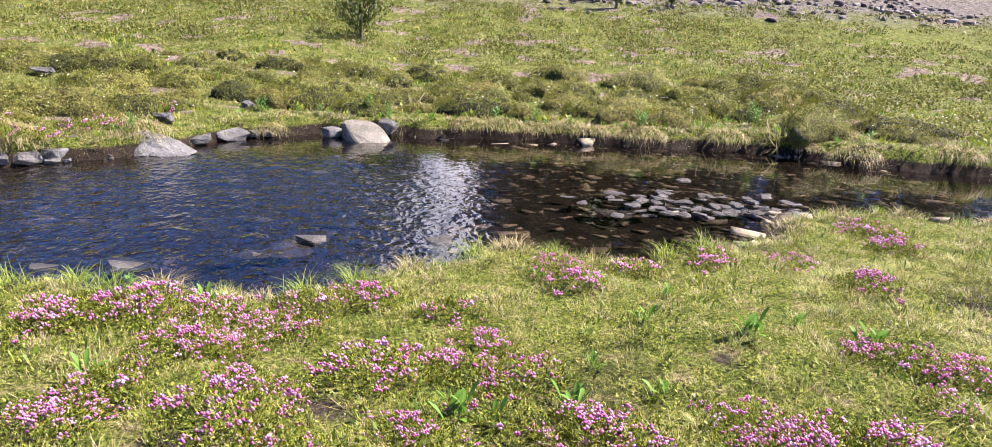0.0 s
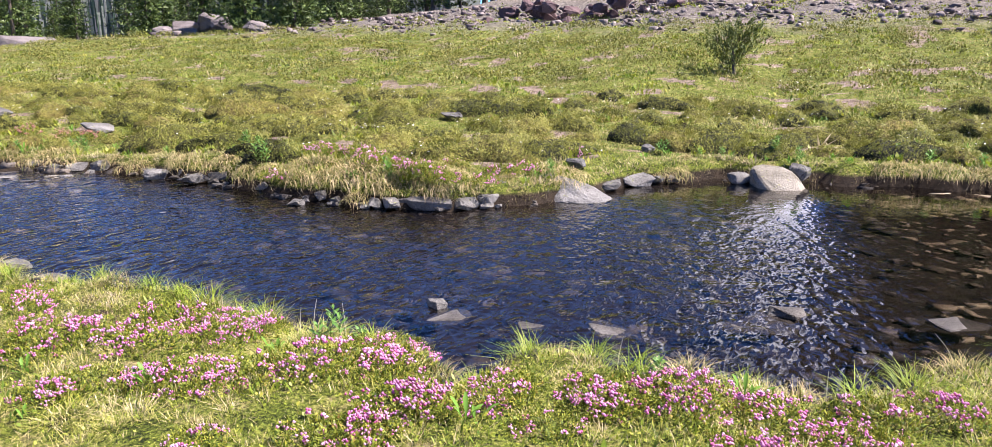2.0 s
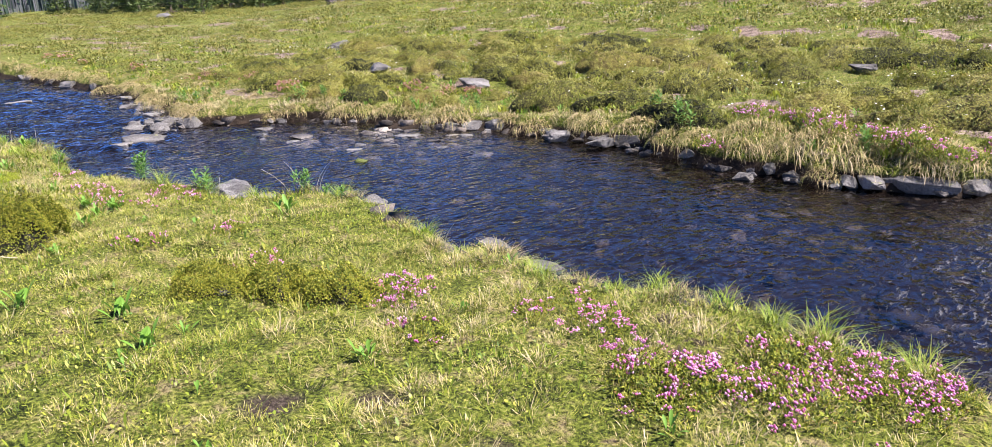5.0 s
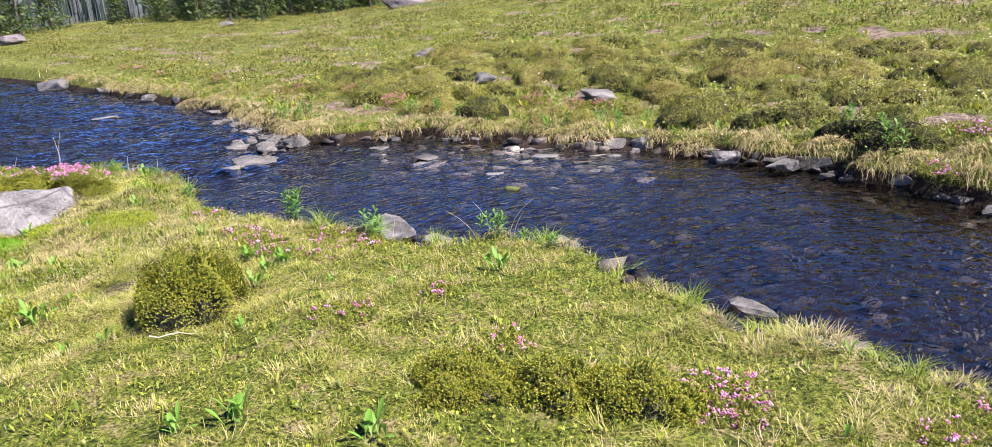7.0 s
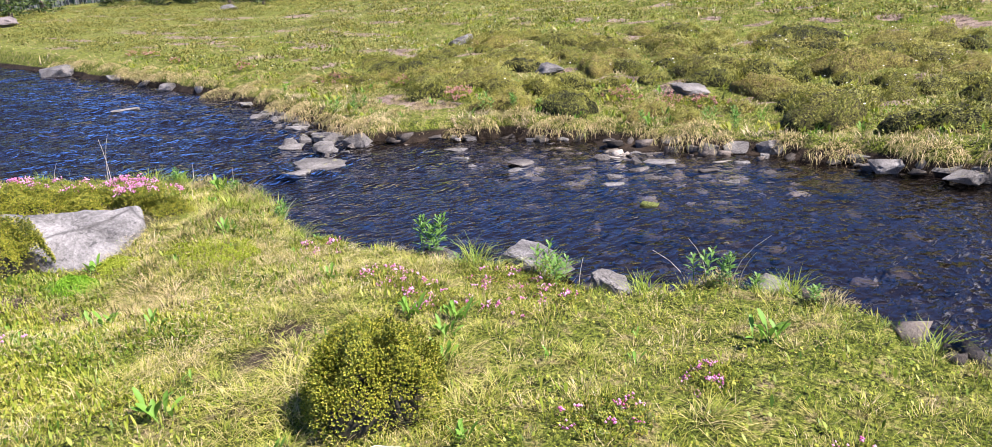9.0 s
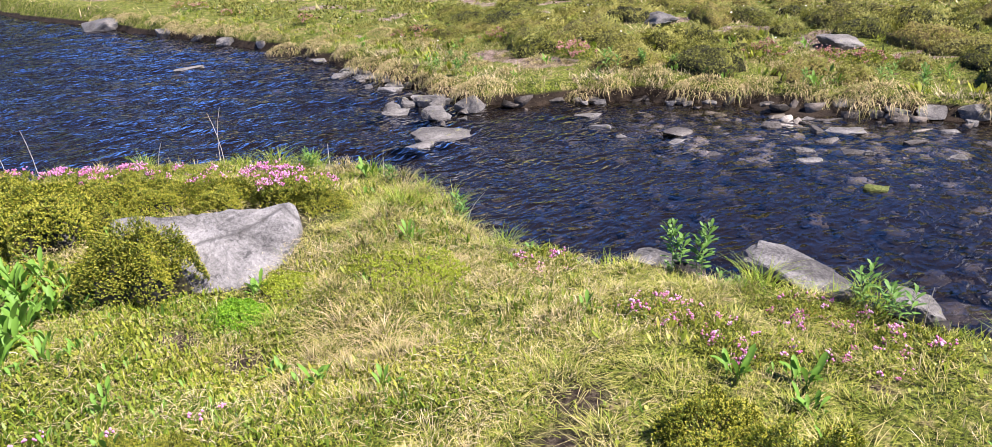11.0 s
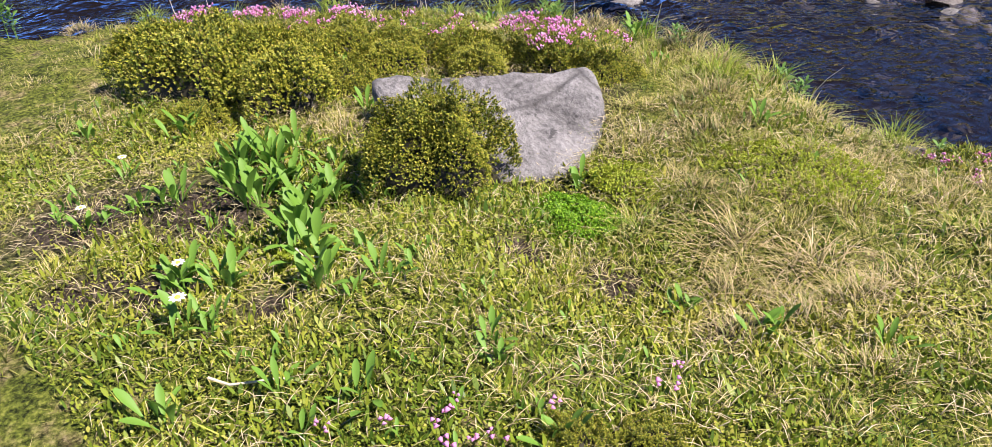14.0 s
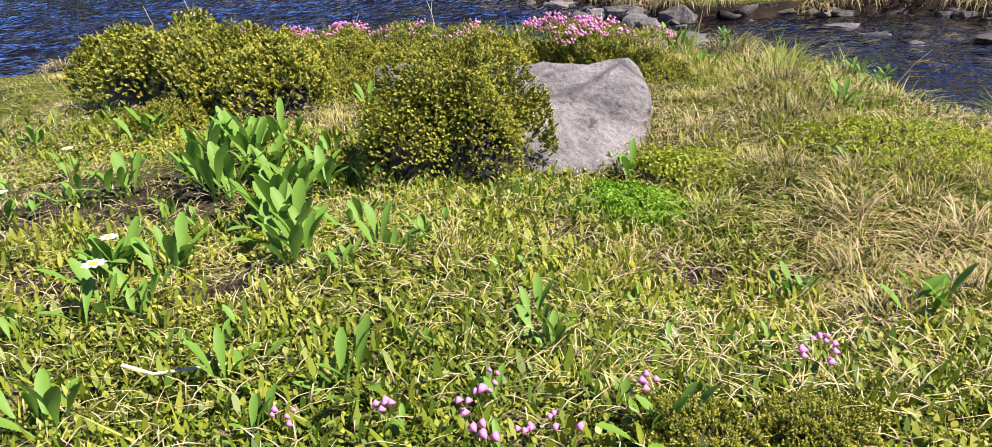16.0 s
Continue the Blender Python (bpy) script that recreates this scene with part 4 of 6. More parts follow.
CUSHIONS = Kind([cushion_maker(300, 0.36, 0.26, 0.19), cushion_maker(310, 0.29, 0.22, 0.17), cushion_maker(320, 0.46, 0.29, 0.20), cushion_maker(330, 0.24, 0.18, 0.15), cushion_maker(340, 0.40, 0.22, 0.16)])
r_c = np.random.default_rng(41)
placed = []
tries = 0
while len(placed) < 296 and tries < 14000:
    tries += 1
    x, y = r_c.uniform(-17, 4.5), 8 + 6 * r_c.uniform()
    d = y - float(far_y(x))
    if d < 0.45 or float(meadow_worn(np.array(x), np.array(y))) > 0.5 or (d < 1.1 and r_c.uniform() < 0.6):
        continue
    if any(abs(x - a) < 0.5 and -0.9 < y - b < 0.4 for a, b in ((-13.0, 9.85), (-10.75, 9.5), (-6.3, 11.6), (-3.75, 8.75), (-17.2, 12.6), (-3.2, 9.9))):
        continue
    if any((x - a) ** 2 + (y - b) ** 2 < 0.17 for a, b in placed):
        continue
    placed.append((x, y))
    CUSHIONS.add(x, y, scale=r_c.choice([0.55, 0.7, 0.9, 1.1, 1.35]), sink=0.03)


def low_heath():
    r = np.random.default_rng(48)
    sets = []
    for _ in range(4600):
        x, y = r.uniform(-20, 6), 7.5 + 17 * r.uniform() ** 1.3
        if y < float(far_y(x)) + 0.3 or float(waves(np.array(x), np.array(y), 0.9, 49)) < 0.0:
            continue
        s, n = r.uniform(0.35, 1.0), 64
        p, nrm = dome_points(n, 0.26 * s, 0.22 * s, 0.12 * s, int(r.integers(1e6)), 0.35)
        p = p + np.array([x, y, float(ground_z(x, y)) - 0.02])
        sets.append(sprigs(p - nrm * 0.02, nrm, np.full(n, 0.042), np.full(n, 0.0045), int(r.integers(1e6)), 2))
    V, F, A = joined(sets)
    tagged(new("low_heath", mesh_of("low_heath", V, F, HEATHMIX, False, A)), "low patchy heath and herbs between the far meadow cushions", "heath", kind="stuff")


low_heath()


def meadow_flowers():
    r = np.random.default_rng(61)
    x, y = r.uniform(-30, 6, 6500), r.uniform(8, 26, 6500)
    ok = (y > far_y(x) + 0.5) & (waves(x, y, 1.4, 62) > 0.1)
    x, y = x[ok], y[ok]
    n = len(x)
    c = on_ground(x, y, -0.13 - 0.05 * r.uniform(size=n))
    a = r.uniform(0, 6.28, n)
    V = np.stack([c + 0.012 * np.stack([np.cos(a + k), np.sin(a + k), 0.35 * np.sin(a * 3 + k)], 1) for k in (0, 1.57, 3.14, 4.71)], 1).reshape(-1, 3)
    tagged(new("meadow_flowers", mesh_of("meadow_flowers", V, np.arange(4 * n).reshape(-1, 4), PETAL)), "tiny white flower heads dotted through the far meadow", "flowers", kind="stuff")


meadow_flowers()


def far_cushions():
    r = np.random.default_rng(47)
    sets = []
    for _ in range(4600):
        x, y = r.uniform(-62, 16), 9 + 31 * r.uniform() ** 1.4
        if (x > -17 and x < 4.5 and y < 15.5) or y < float(far_y(x)) + 1 or r.uniform() < smooth_step((float(ground_z(x, y)) - 1.5) / 0.7) * 0.9:
            continue
        s = r.uniform(0.5, 1.3)
        p, nrm = dome_points(60, 0.4 * s, 0.3 * s, 0.17 * s, int(r.integers(1e6)), 0.3)
        p = p + np.array([x, y, float(ground_z(x, y)) - 0.03])
        sets.append(sprigs(p - nrm * 0.05, nrm, np.full(60, 0.09 * s), np.full(60, 0.014 * s), int(r.integers(1e6)), 2))
    V, F, A = joined(sets)
    tagged(new("distant_heath", mesh_of("distant_heath", V, F, HEATHMIX, False, A)), "patchy olive-green heath spreading over the distant meadow", "heath", kind="stuff")


far_cushions()


def tussock_maker(seed, n, radius, h, mat, label, group):
    def make():
        return tagged(new("tussock", tussock_mesh("tussock", seed, n, radius, h, 0.0016, mat)), label, "grass tussock", group)
    return make


def hanging_maker(seed, n, radius, h):
    def make():
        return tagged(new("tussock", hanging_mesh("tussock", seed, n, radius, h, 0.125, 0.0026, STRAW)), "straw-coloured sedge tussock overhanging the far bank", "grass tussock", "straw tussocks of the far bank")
    return make


def mop_maker(seed, n, radius, h, mat):
    def make():
        return tagged(new("sedge_clump", tussock_mesh("sedge_clump", seed, n, radius, h, 0.0017, mat, 1.5, 0.05)), "loose yellow-green and straw sedge clump in the near turf", "sedge", "sedge clumps of the near turf")
    return make


EDGE = Kind([hanging_maker(400, 640, 0.22, 0.11), hanging_maker(410, 430, 0.16, 0.10), hanging_maker(420, 900, 0.30, 0.13)])
r_e = np.random.default_rng(51)
x = -27.0
while x < 4.6:
    k = int(r_e.choice([0, 0, 1, 2]))
    sc = r_e.uniform(0.75, 1.2)
    if not -2.6 < x < -1.3:
        EDGE.add(x, float(far_y(x)) + (0.28 if -4.6 < x < -3.1 else 0) + r_e.uniform(0.0, 0.10), scale=sc, sink=0.05, which=k)
        if r_e.uniform() < 0.8:
            EDGE.add(x + r_e.uniform(-0.2, 0.2), float(far_y(x)) + r_e.uniform(0.35, 0.6), scale=r_e.uniform(0.5, 0.9), sink=0.06)
    x += (0.22, 0.16, 0.30)[k] * sc * r_e.choice([1.2, 1.5, 1.9, 2.6] if x < -11 else [1.3, 1.8, 2.4, 3.2]) * (1 if x > -16 else 1.4)
for i in range(46):
    x = r_e.uniform(-19, -10.5)
    EDGE.add(x, float(far_y(x)) + r_e.uniform(0.45, 1.15), scale=r_e.uniform(0.6, 0.95), sink=0.06)
# the swollen tussocks of the point
for x, dy, sc in ((-6.1, 0.35, 1.2), (-5.45, 0.25, 1.35), (-5.0, 0.5, 1.3), (-4.65, 0.3, 1.1)):
    EDGE.add(x, float(far_y(x)) + dy, scale=sc, sink=0.03, which=2)
TUFT = Kind([tussock_maker(430, 120, 0.06, 0.12, LUSH, "fresh green sedge tuft at the near water's edge", "green tufts of the near bank"),
             tussock_maker(440, 260, 0.11, 0.075, STRAW, "straw and green sedge tuft on the near bank", "straw tufts of the near bank"),
             tussock_maker(450, 110, 0.06, 0.09, LUSH, "fresh green sedge tuft at the near water's edge", "green tufts of the near bank")])
r_t = np.random.default_rng(53)
x = -14.0
while x < 3.2:
    TUFT.add(x, float(near_y(x)) - r_t.uniform(0.0, 0.14), scale=r_t.uniform(0.7, 1.2), sink=0.015)
    x += r_t.uniform(0.10, 0.26)
for x, y, s, k in ((-1.1, 4.78, 1.0, 1), (-2.78, 4.1, 1.25, 0), (-10.75, 3.55, 1.1, 1), (-10.6, 3.3, 1.0, 1), (-10.85, 3.75, 1.2, 0), (-10.3, 3.35, 1.0, 1), (-10.12, 2.68, 0.9, 1), (-10.0, 2.5, 0.85, 1), (-10.45, 3.0, 0.8, 1), (-9.85, 2.8, 0.9, 1), (-9.7, 2.55, 0.85, 1), (-9.9, 2.65, 0.9, 1), (-4.45, 4.05, 1.2, 0), (-10.5, 2.35, 0.5, 1), (-9.5, 3.3, 0.9, 1)):
    TUFT.add(x, y, scale=s, which=k, sink=0.015)

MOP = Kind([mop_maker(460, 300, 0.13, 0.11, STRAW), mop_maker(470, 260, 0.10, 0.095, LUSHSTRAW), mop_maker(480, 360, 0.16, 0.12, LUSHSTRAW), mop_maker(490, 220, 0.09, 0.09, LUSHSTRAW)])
r_o = np.random.default_rng(59)
mops = [(-10.15, 2.78), (-10.0, 2.72), (-10.25, 2.9), (-10.55, 3.2), (-10.4, 3.25), (-10.75, 3.38), (-10.85, 3.5), (-10.6, 3.5), (-10.2, 3.2), (-9.95, 3.1)]
while len(mops) < 150:
    x, y = (r_o.uniform(-11.0, -8.4), r_o.uniform(2.0, 4.0)) if len(mops) < 80 else (r_o.uniform(-8.6, 3.0), r_o.uniform(2.2, 6.0))
    d = float(near_y(x)) - y
    if d > 0.03 and (d < 0.35 or r_o.uniform() < 0.75) and all((x - a) ** 2 + (y - b) ** 2 > 0.02 for a, b in mops) and (x > -9.4 or y > 2.7) and (x > -10.6 or y > 3.0):
        mops.append((x, y))
for x, y in mops:
    MOP.add(x, y, turn=r_o.uniform(0, 6.28), scale=r_o.uniform(0.5, 0.95), sink=0.02, which=int(r_o.integers(0, 2)) if x < -9.6 else int(r_o.integers(1, 4)))


# ---- leafy plants ----
def leaf_strip(length, width, bend, seed, rows=6, cols=4, fold=0.15):
    """One broad leaf along +y from the origin, curved and slightly folded, as grid verts and quads."""
    t = np.linspace(0, 1, rows + 1)
    u = np.linspace(-1, 1, cols + 1)
    w = width * np.sin(np.pi * np.clip(t * 0.94 + 0.02, 0, 1) ** 2.1) ** 0.8
    w = np.maximum(w, width * 0.14 * (t < 0.5))
    ang = bend * t
    y = np.cumsum(np.r_[0, np.cos(ang[1:])]) * length / rows
    z = -np.cumsum(np.r_[0, np.sin(ang[1:])]) * length / rows
    U, W = np.meshgrid(u, w)
    V = np.stack([U * W, np.broadcast_to(y[:, None], U.shape), z[:, None] + fold * np.abs(U) * W], -1).reshape(-1, 3)
    return V, grid(u, t)


def rot(v, rx, rz):
    cx, sx, cz, sz = math.cos(rx), math.sin(rx), math.cos(rz), math.sin(rz)
    v = v @ np.array([[1, 0, 0], [0, cx, -sx], [0, sx, cx]]).T
    return v @ np.array([[cz, -sz, 0], [sz, cz, 0], [0, 0, 1]]).T


def rosette_maker(seed, leaves, length, bloom=0):
    def make():
        r = np.random.default_rng(seed)
        e = tagged(new("marsh_plant"), "broad-leaved marsh plant with upright fresh green leaves" + (" and a white flower" if bloom else ""), "leafy plant", "broad-leaved plants of the near bank")
        for i in range(leaves):
            L = length * r.uniform(0.6, 1.1)
            V, F = leaf_strip(L, L * r.uniform(0.085, 0.135), r.uniform(0.1, 0.9), seed + i, 7, 2, 0.35)
            V = rot(V + np.array([0, 0.012, 0]), math.radians(r.uniform(52, 86)), i * 2.4 + r.uniform(-0.3, 0.3))
            part("leaf", mesh_of("leaf", V + np.array([r.normal(0, 0.022), r.normal(0, 0.022), -0.005]), F, BROAD, True), e)
        if bloom:
            hgt = length * 1.05
            V, F, A = blades(np.array([[0.0, 0, 0]]), np.array([hgt]), np.array([0.0025]), np.array([0.1]), seed, rows=3)
            tip = V[-1]
            part("stalk", mesh_of("stalk", V, F, BROAD, False, A), e)
            petals, n0, fs = [], 0, []
            for k in range(9):
                PV, PF = leaf_strip(0.018, 0.0048, 0.3, k, 3, 2)
                petals.append(rot(PV, math.radians(18), k * 2 * math.pi / 9) + tip)
                fs.append(PF + n0)
                n0 += len(PV)
            fl = part("flower", mesh_of("flower", np.concatenate(petals), np.concatenate(fs), PETAL, True), e, "white petals")
            bm = bmesh.new()
            bmesh.ops.create_icosphere(bm, subdivisions=2, radius=0.0065)
            for vert in bm.verts:
                vert.co = Vector((vert.co.x, vert.co.y, vert.co.z * 0.6)) + Vector(tip) + Vector((0, 0, 0.002))
            part("stamens", mesh_from_bm("stamens", bm, YOLK), fl, "yellow centre")
        return e
    return make


MARSH = Kind([rosette_maker(500, 11, 0.125), rosette_maker(510, 8, 0.095), rosette_maker(520, 14, 0.15), rosette_maker(530, 9, 0.095, 1), rosette_maker(540, 6, 0.06)])
for x, y, s, k in ((-11.35, 2.05, 1.0, 2), (-11.25, 2.18, 1.0, 0), (-11.12, 2.02, 1.0, 2), (-11.5, 2.1, 0.9, 2), (-11.0, 2.08, 0.9, 1), (-11.7, 2.2, 0.9, 0), (-11.2, 1.78, 0.9, 0), (-11.44, 2.16, 1.0, 2), (-11.2, 2.08, 1.1, 2), (-11.05, 1.98, 1.0, 0), (-11.6, 2.3, 1.0, 0), (-11.3, 2.22, 0.9, 1), (-12.05, 2.1, 1.0, 0), (-11.15, 1.65, 1.0, 3), (-11.05, 1.72, 1.0, 0), (-10.92, 1.62, 0.8, 1), (-10.57, 1.6, 0.85, 1), (-10.7, 1.4, 1.1, 1), (-11.9, 1.82, 0.9, 3), (-11.65, 1.58, 0.9, 3),
                   (-11.63, 1.74, 0.9, 1), (-11.68, 2.66, 1.0, 1), (-12.3, 1.85, 0.9, 1), (-10.42, 1.55, 0.7, 1), (-10.44, 1.85, 0.8, 4), (-10.28, 1.8, 0.8, 4), (-10.34, 2.0, 0.7, 4), (-10.15, 1.95, 0.8, 4), (-10.55, 2.1, 0.7, 4), (-10.73, 2.6, 0.6, 4), (-12.9, 2.3, 0.9, 0), (-10.9, 2.12, 0.8, 4)):
    near_clump = math.hypot(x + 11.25, y - 2.08) < 0.4
    MARSH.add(-11.27 + 1.45 * (x + 11.25) if near_clump else x, 2.06 + 1.3 * (y - 2.08) if near_clump else y, scale=s, which=k)
r_m = np.random.default_rng(57)
for i in range(105):
    x, y = r_m.uniform(-12.5, 2.8), r_m.uniform(2.0, 4.4)
    if float(near_y(x)) - y > 0.1 and not (-11.6 < x < -10.85 and 2.4 < y < 3.5):
        MARSH.add(x, y, scale=r_m.uniform(0.6, 1.0), which=(1, 4, 0)[i % 3], turn=r_m.uniform(0, 6.28))
for i in range(8):
    MARSH.add(-11.25 + r_m.normal(0, 0.22), 2.05 + r_m.normal(0, 0.13), scale=r_m.uniform(0.7, 1.05), which=(0, 2, 1)[i % 3], turn=r_m.uniform(0, 6.28))
for i in range(46):
    x, y = r_m.uniform(-11.9, -9.7), r_m.uniform(1.3, 2.35)
    MARSH.add(x, y, scale=r_m.uniform(0.55, 1.0), which=(4, 1, 4, 4)[i % 4], turn=r_m.uniform(0, 6.28))
MARSH.add(-10.94, 1.57, scale=1.15, which=3, turn=1.0)
for i in range(90):
    x = r_m.uniform(-17, 4)
    MARSH.add(x, float(far_y(x)) + 0.15 + 1.5 * r_m.uniform() ** 1.6, scale=r_m.uniform(0.6, 1.0), which=(0, 1, 1)[i % 3], turn=r_m.uniform(0, 6.28))


def willow_maker(seed, h, shoots):
    def make():
        r = np.random.default_rng(seed)
        e = tagged(new("willowherb"), "upright leafy green willowherb shoots at the water's edge", "leafy plant", "willowherb shoots")
        for s in range(shoots):
            ox, oy, hh = r.normal(0, 0.035), r.normal(0, 0.035), h * r.uniform(0.7, 1.1)
            tx, ty = r.normal(0, 0.02), r.normal(0, 0.02)
            vs, fs, n0 = [], [], 0
            V, F, A = blades(np.array([[ox, oy, -0.02]]), np.array([hh * 0.95]), np.array([0.003]), np.array([0.05]), seed + s, rows=2)
            n = 16
            for i in range(n):
                t = (i + 1) / n
                L = 0.05 * (0.55 + 0.6 * math.sin(math.pi * min(t * 0.9 + 0.05, 1)))
                LV, LF = leaf_strip(L, L * 0.17, 0.5, i, 4, 2)
                LV = rot(LV, math.radians(25 + 45 * t), i * 2.4 + s) + np.array([ox + tx * t, oy + ty * t, hh * (0.15 + 0.83 * t)])
                vs.append(LV), fs.append(LF + n0)
                n0 += len(LV)
            shoot = part("stem", mesh_of("stem", V, F, WILLOW, False, A), e)
            part("leaves", mesh_of("leaves", np.concatenate(vs), np.concatenate(fs), WILLOW, True), shoot)
        return e
    return make


HERB = Kind([willow_maker(600, 0.19, 4), willow_maker(610, 0.16, 3), willow_maker(620, 0.13, 2)])
for x, y, s, k in ((-9.33, 3.98, 1.1, 0), (-9.45, 4.05, 1.1, 0), (-9.25, 4.08, 1.0, 1), (-9.55, 4.1, 0.9, 0), (-8.72, 4.12, 1.0, 1), (-8.58, 4.02, 0.9, 1), (-10.6, 3.92, 0.9, 2), (-10.7, 3.98, 1.0, 2), (-8.05, 4.45, 0.9, 1), (-7.85, 4.48, 0.9, 2), (-7.95, 4.42, 0.8, 0), (-3.6, 3.85, 1.0, 1), (-3.48, 3.82, 0.9, 2), (-2.2, 3.95, 0.75, 2), (-11.9, 3.95, 0.9, 2), (-12.0, 4.0, 0.7, 1), (-14.3, 1.75, 1.2, 0), (-14.0, 2.1, 1.0, 0), (-11.2, 4.0, 0.8, 2), (-7.55, 4.4, 0.7, 2), (-10.0, 3.72, 0.9, 2)):
    HERB.add(x, y, scale=s, which=k)
for i in range(34):
    x = r_m.uniform(-16, 4)
    HERB.add(x, float(far_y(x)) + 0.1 + 0.5 * r_m.uniform(), scale=r_m.uniform(0.8, 1.4), turn=r_m.uniform(0, 6.28))


def moss_patch(x, y, rx, ry, h, n, mat, label, seed):
    p, nrm = dome_points(n, rx, ry, h, seed, 0.3)
    V, F, A = sprigs(p, nrm, np.full(n, 0.014), np.full(n, 0.0042), seed, 4)
    return place(tagged(new("moss_cushion", mesh_of("moss_cushion", V, F, mat, False, A)), label, "moss", "moss cushions"), x, y, 0.3, 1, 0.01)


moss_patch(-10.72, 2.72, 0.17, 0.13, 0.05, 2400, MOSS, "vivid green cushion of small-leaved moss below the slab", 71)
moss_patch(-10.66, 2.98, 0.20, 0.12, 0.04, 1500, YMOSS, "yellow-green moss cushion beside the slab", 72)
moss_patch(-10.3, 3.3, 0.28, 0.2, 0.05, 1500, YMOSS, "yellow-green moss cushion under the sedge", 73)
moss_patch(-10.98, 1.95, 0.12, 0.1, 0.03, 900, YMOSS, "yellow-green moss cushion in the wet turf", 74)


def single_bells():
    for i, (x, y) in enumerate([(-10.39, 1.58), (-10.31, 1.67), (-10.23, 1.75), (-10.16, 1.77), (-10.12, 1.8), (-10.17, 1.72), (-10.26, 1.81), (-10.11, 1.95), (-9.98, 2.15), (-10.02, 2.25), (-10.2, 1.6), (-10.05, 1.7)]):
        HEATHER_SPRIG.add(x, y, scale=0.9 + 0.15 * (i % 3))


def sprig_maker(seed):
    def make():
        e = tagged(new("heather_sprig"), "single low heather sprig with a few pink bells", "heather", "heather sprigs in the wet turf")
        r = np.random.default_rng(seed)
        V, F, A = blades(r.normal(0, 0.006, (5, 3)) * np.array([1, 1, 0]), r.uniform(0.045, 0.07, 5), np.full(5, 0.0012), r.uniform(0.1, 0.4, 5), seed, rows=2)
        for k in range(5):
            part("stem", mesh_of("stem", V.reshape(5, -1, 3)[k], F[:len(F) // 5], HEATH, False, A[:len(A) // 5]), e)
        tips = V.reshape(5, -1, 3)[:, -1]
        bell = np.array([[0.95, 0, 0], [-0.5, 0.85, 0.1], [-0.5, -0.85, -0.1], [0.1, 0, 0.9], [0, 0.1, -0.9]])
        tri = np.array([[0, 1, 3], [1, 2, 3], [2, 0, 3], [1, 0, 4], [2, 1, 4], [0, 2, 4]])
        for tip in tips:
            part("bell", mesh_of("bell", tip + bell * r.uniform(0.0055, 0.0085), tri, BLOSSOM, True), e, "pink bell")
        return e
    return make


HEATHER_SPRIG = Kind([sprig_maker(640), sprig_maker(650)])
single_bells()
SHRUB.add(-10.02, 1.92, 0.4, 0.42, 0.012, 2)
SHRUB.add(-9.92, 2.02, 1.4, 0.42, 0.012, 2)
SHRUB.add(-9.88, 1.9, 2.4, 0.4, 0.012, 2)


def stalks(name, places, label):
    """Dead stalks: thin bent rods."""
    for i, (x, y, h, lx, ly) in enumerate(places):
        cu = bpy.data.curves.new(name, "CURVE")
        cu.dimensions, cu.bevel_depth, cu.bevel_resolution = "3D", 0.0017, 1
        sp = cu.splines.new("POLY")
        sp.points.add(4)
        z = float(ground_z(x, y))
        for k in range(5):
            t = k / 4
            sp.points[k].co = (lx * t * t * h, ly * t * t * h, h * (t - 0.12 * t * t), 1)
            sp.points[k].radius = 1.1 - 0.6 * t
        cu.materials.append(TWIG)
        ob = new(name, cu)
        ob.location = (x, y, z - 0.01)
        tagged(ob, label, "dead stalk", "dead stalks of the near bank")


stalks("dead_stalk", [(-8.12, 4.42, 0.30, -0.35, -0.5), (-8.05, 4.45, 0.26, -0.2, -0.3), (-7.95, 4.5, 0.30, 0.5, 0.2), (-7.92, 4.5, 0.24, 0.3, 0.1), (-8.52, 4.1, 0.27, 0.05, 0.1), (-12.8, 3.85, 0.42, 0.1, 0.1), (-12.75, 3.85, 0.36, -0.5, 0.1), (-13.1, 3.55, 0.34, 0.2, 0.1), (-11.85, 4.05, 0.28, -0.1, 0.1), (-13.5, 2.95, 0.42, -0.3, 0), (-13.6, 2.8, 0.36, -0.4, 0),
                       (-3.58, 3.9, 0.30, -0.1, 0.1), (-3.75, 3.9, 0.24, 0.05, 0.1), (-3.85, 3.95, 0.2, 0.05, 0), (-1.0, 4.85, 0.28, -0.4, 0), (-0.75, 4.95, 0.30, -0.2, 0), (-0.85, 4.9, 0.24, 0.3, 0)], "thin pale dead stalk standing at the water's edge")
stalks("dead_stalk", [(-2.4, 4.05, 0.22, 0.1, 0), (-1.6, 4.05, 0.22, 0.0, 0), (-1.5, 4.0, 0.20, 0.3, 0), (-4.9, 4.15, 0.22, -0.1, 0), (-5.0, 4.15, 0.2, 0.2, 0), (-6.5, 4.2, 0.22, 0.4, 0), (-10.55, 3.9, 0.24, 0.4, 0.2), (-10.4, 3.85, 0.2, 0.5, 0.1), (-9.7, 4.0, 0.2, 0.1, 0), (-11.4, 4.1, 0.22, 0.1, 0)], "thin pale dead stalk standing at the water's edge")


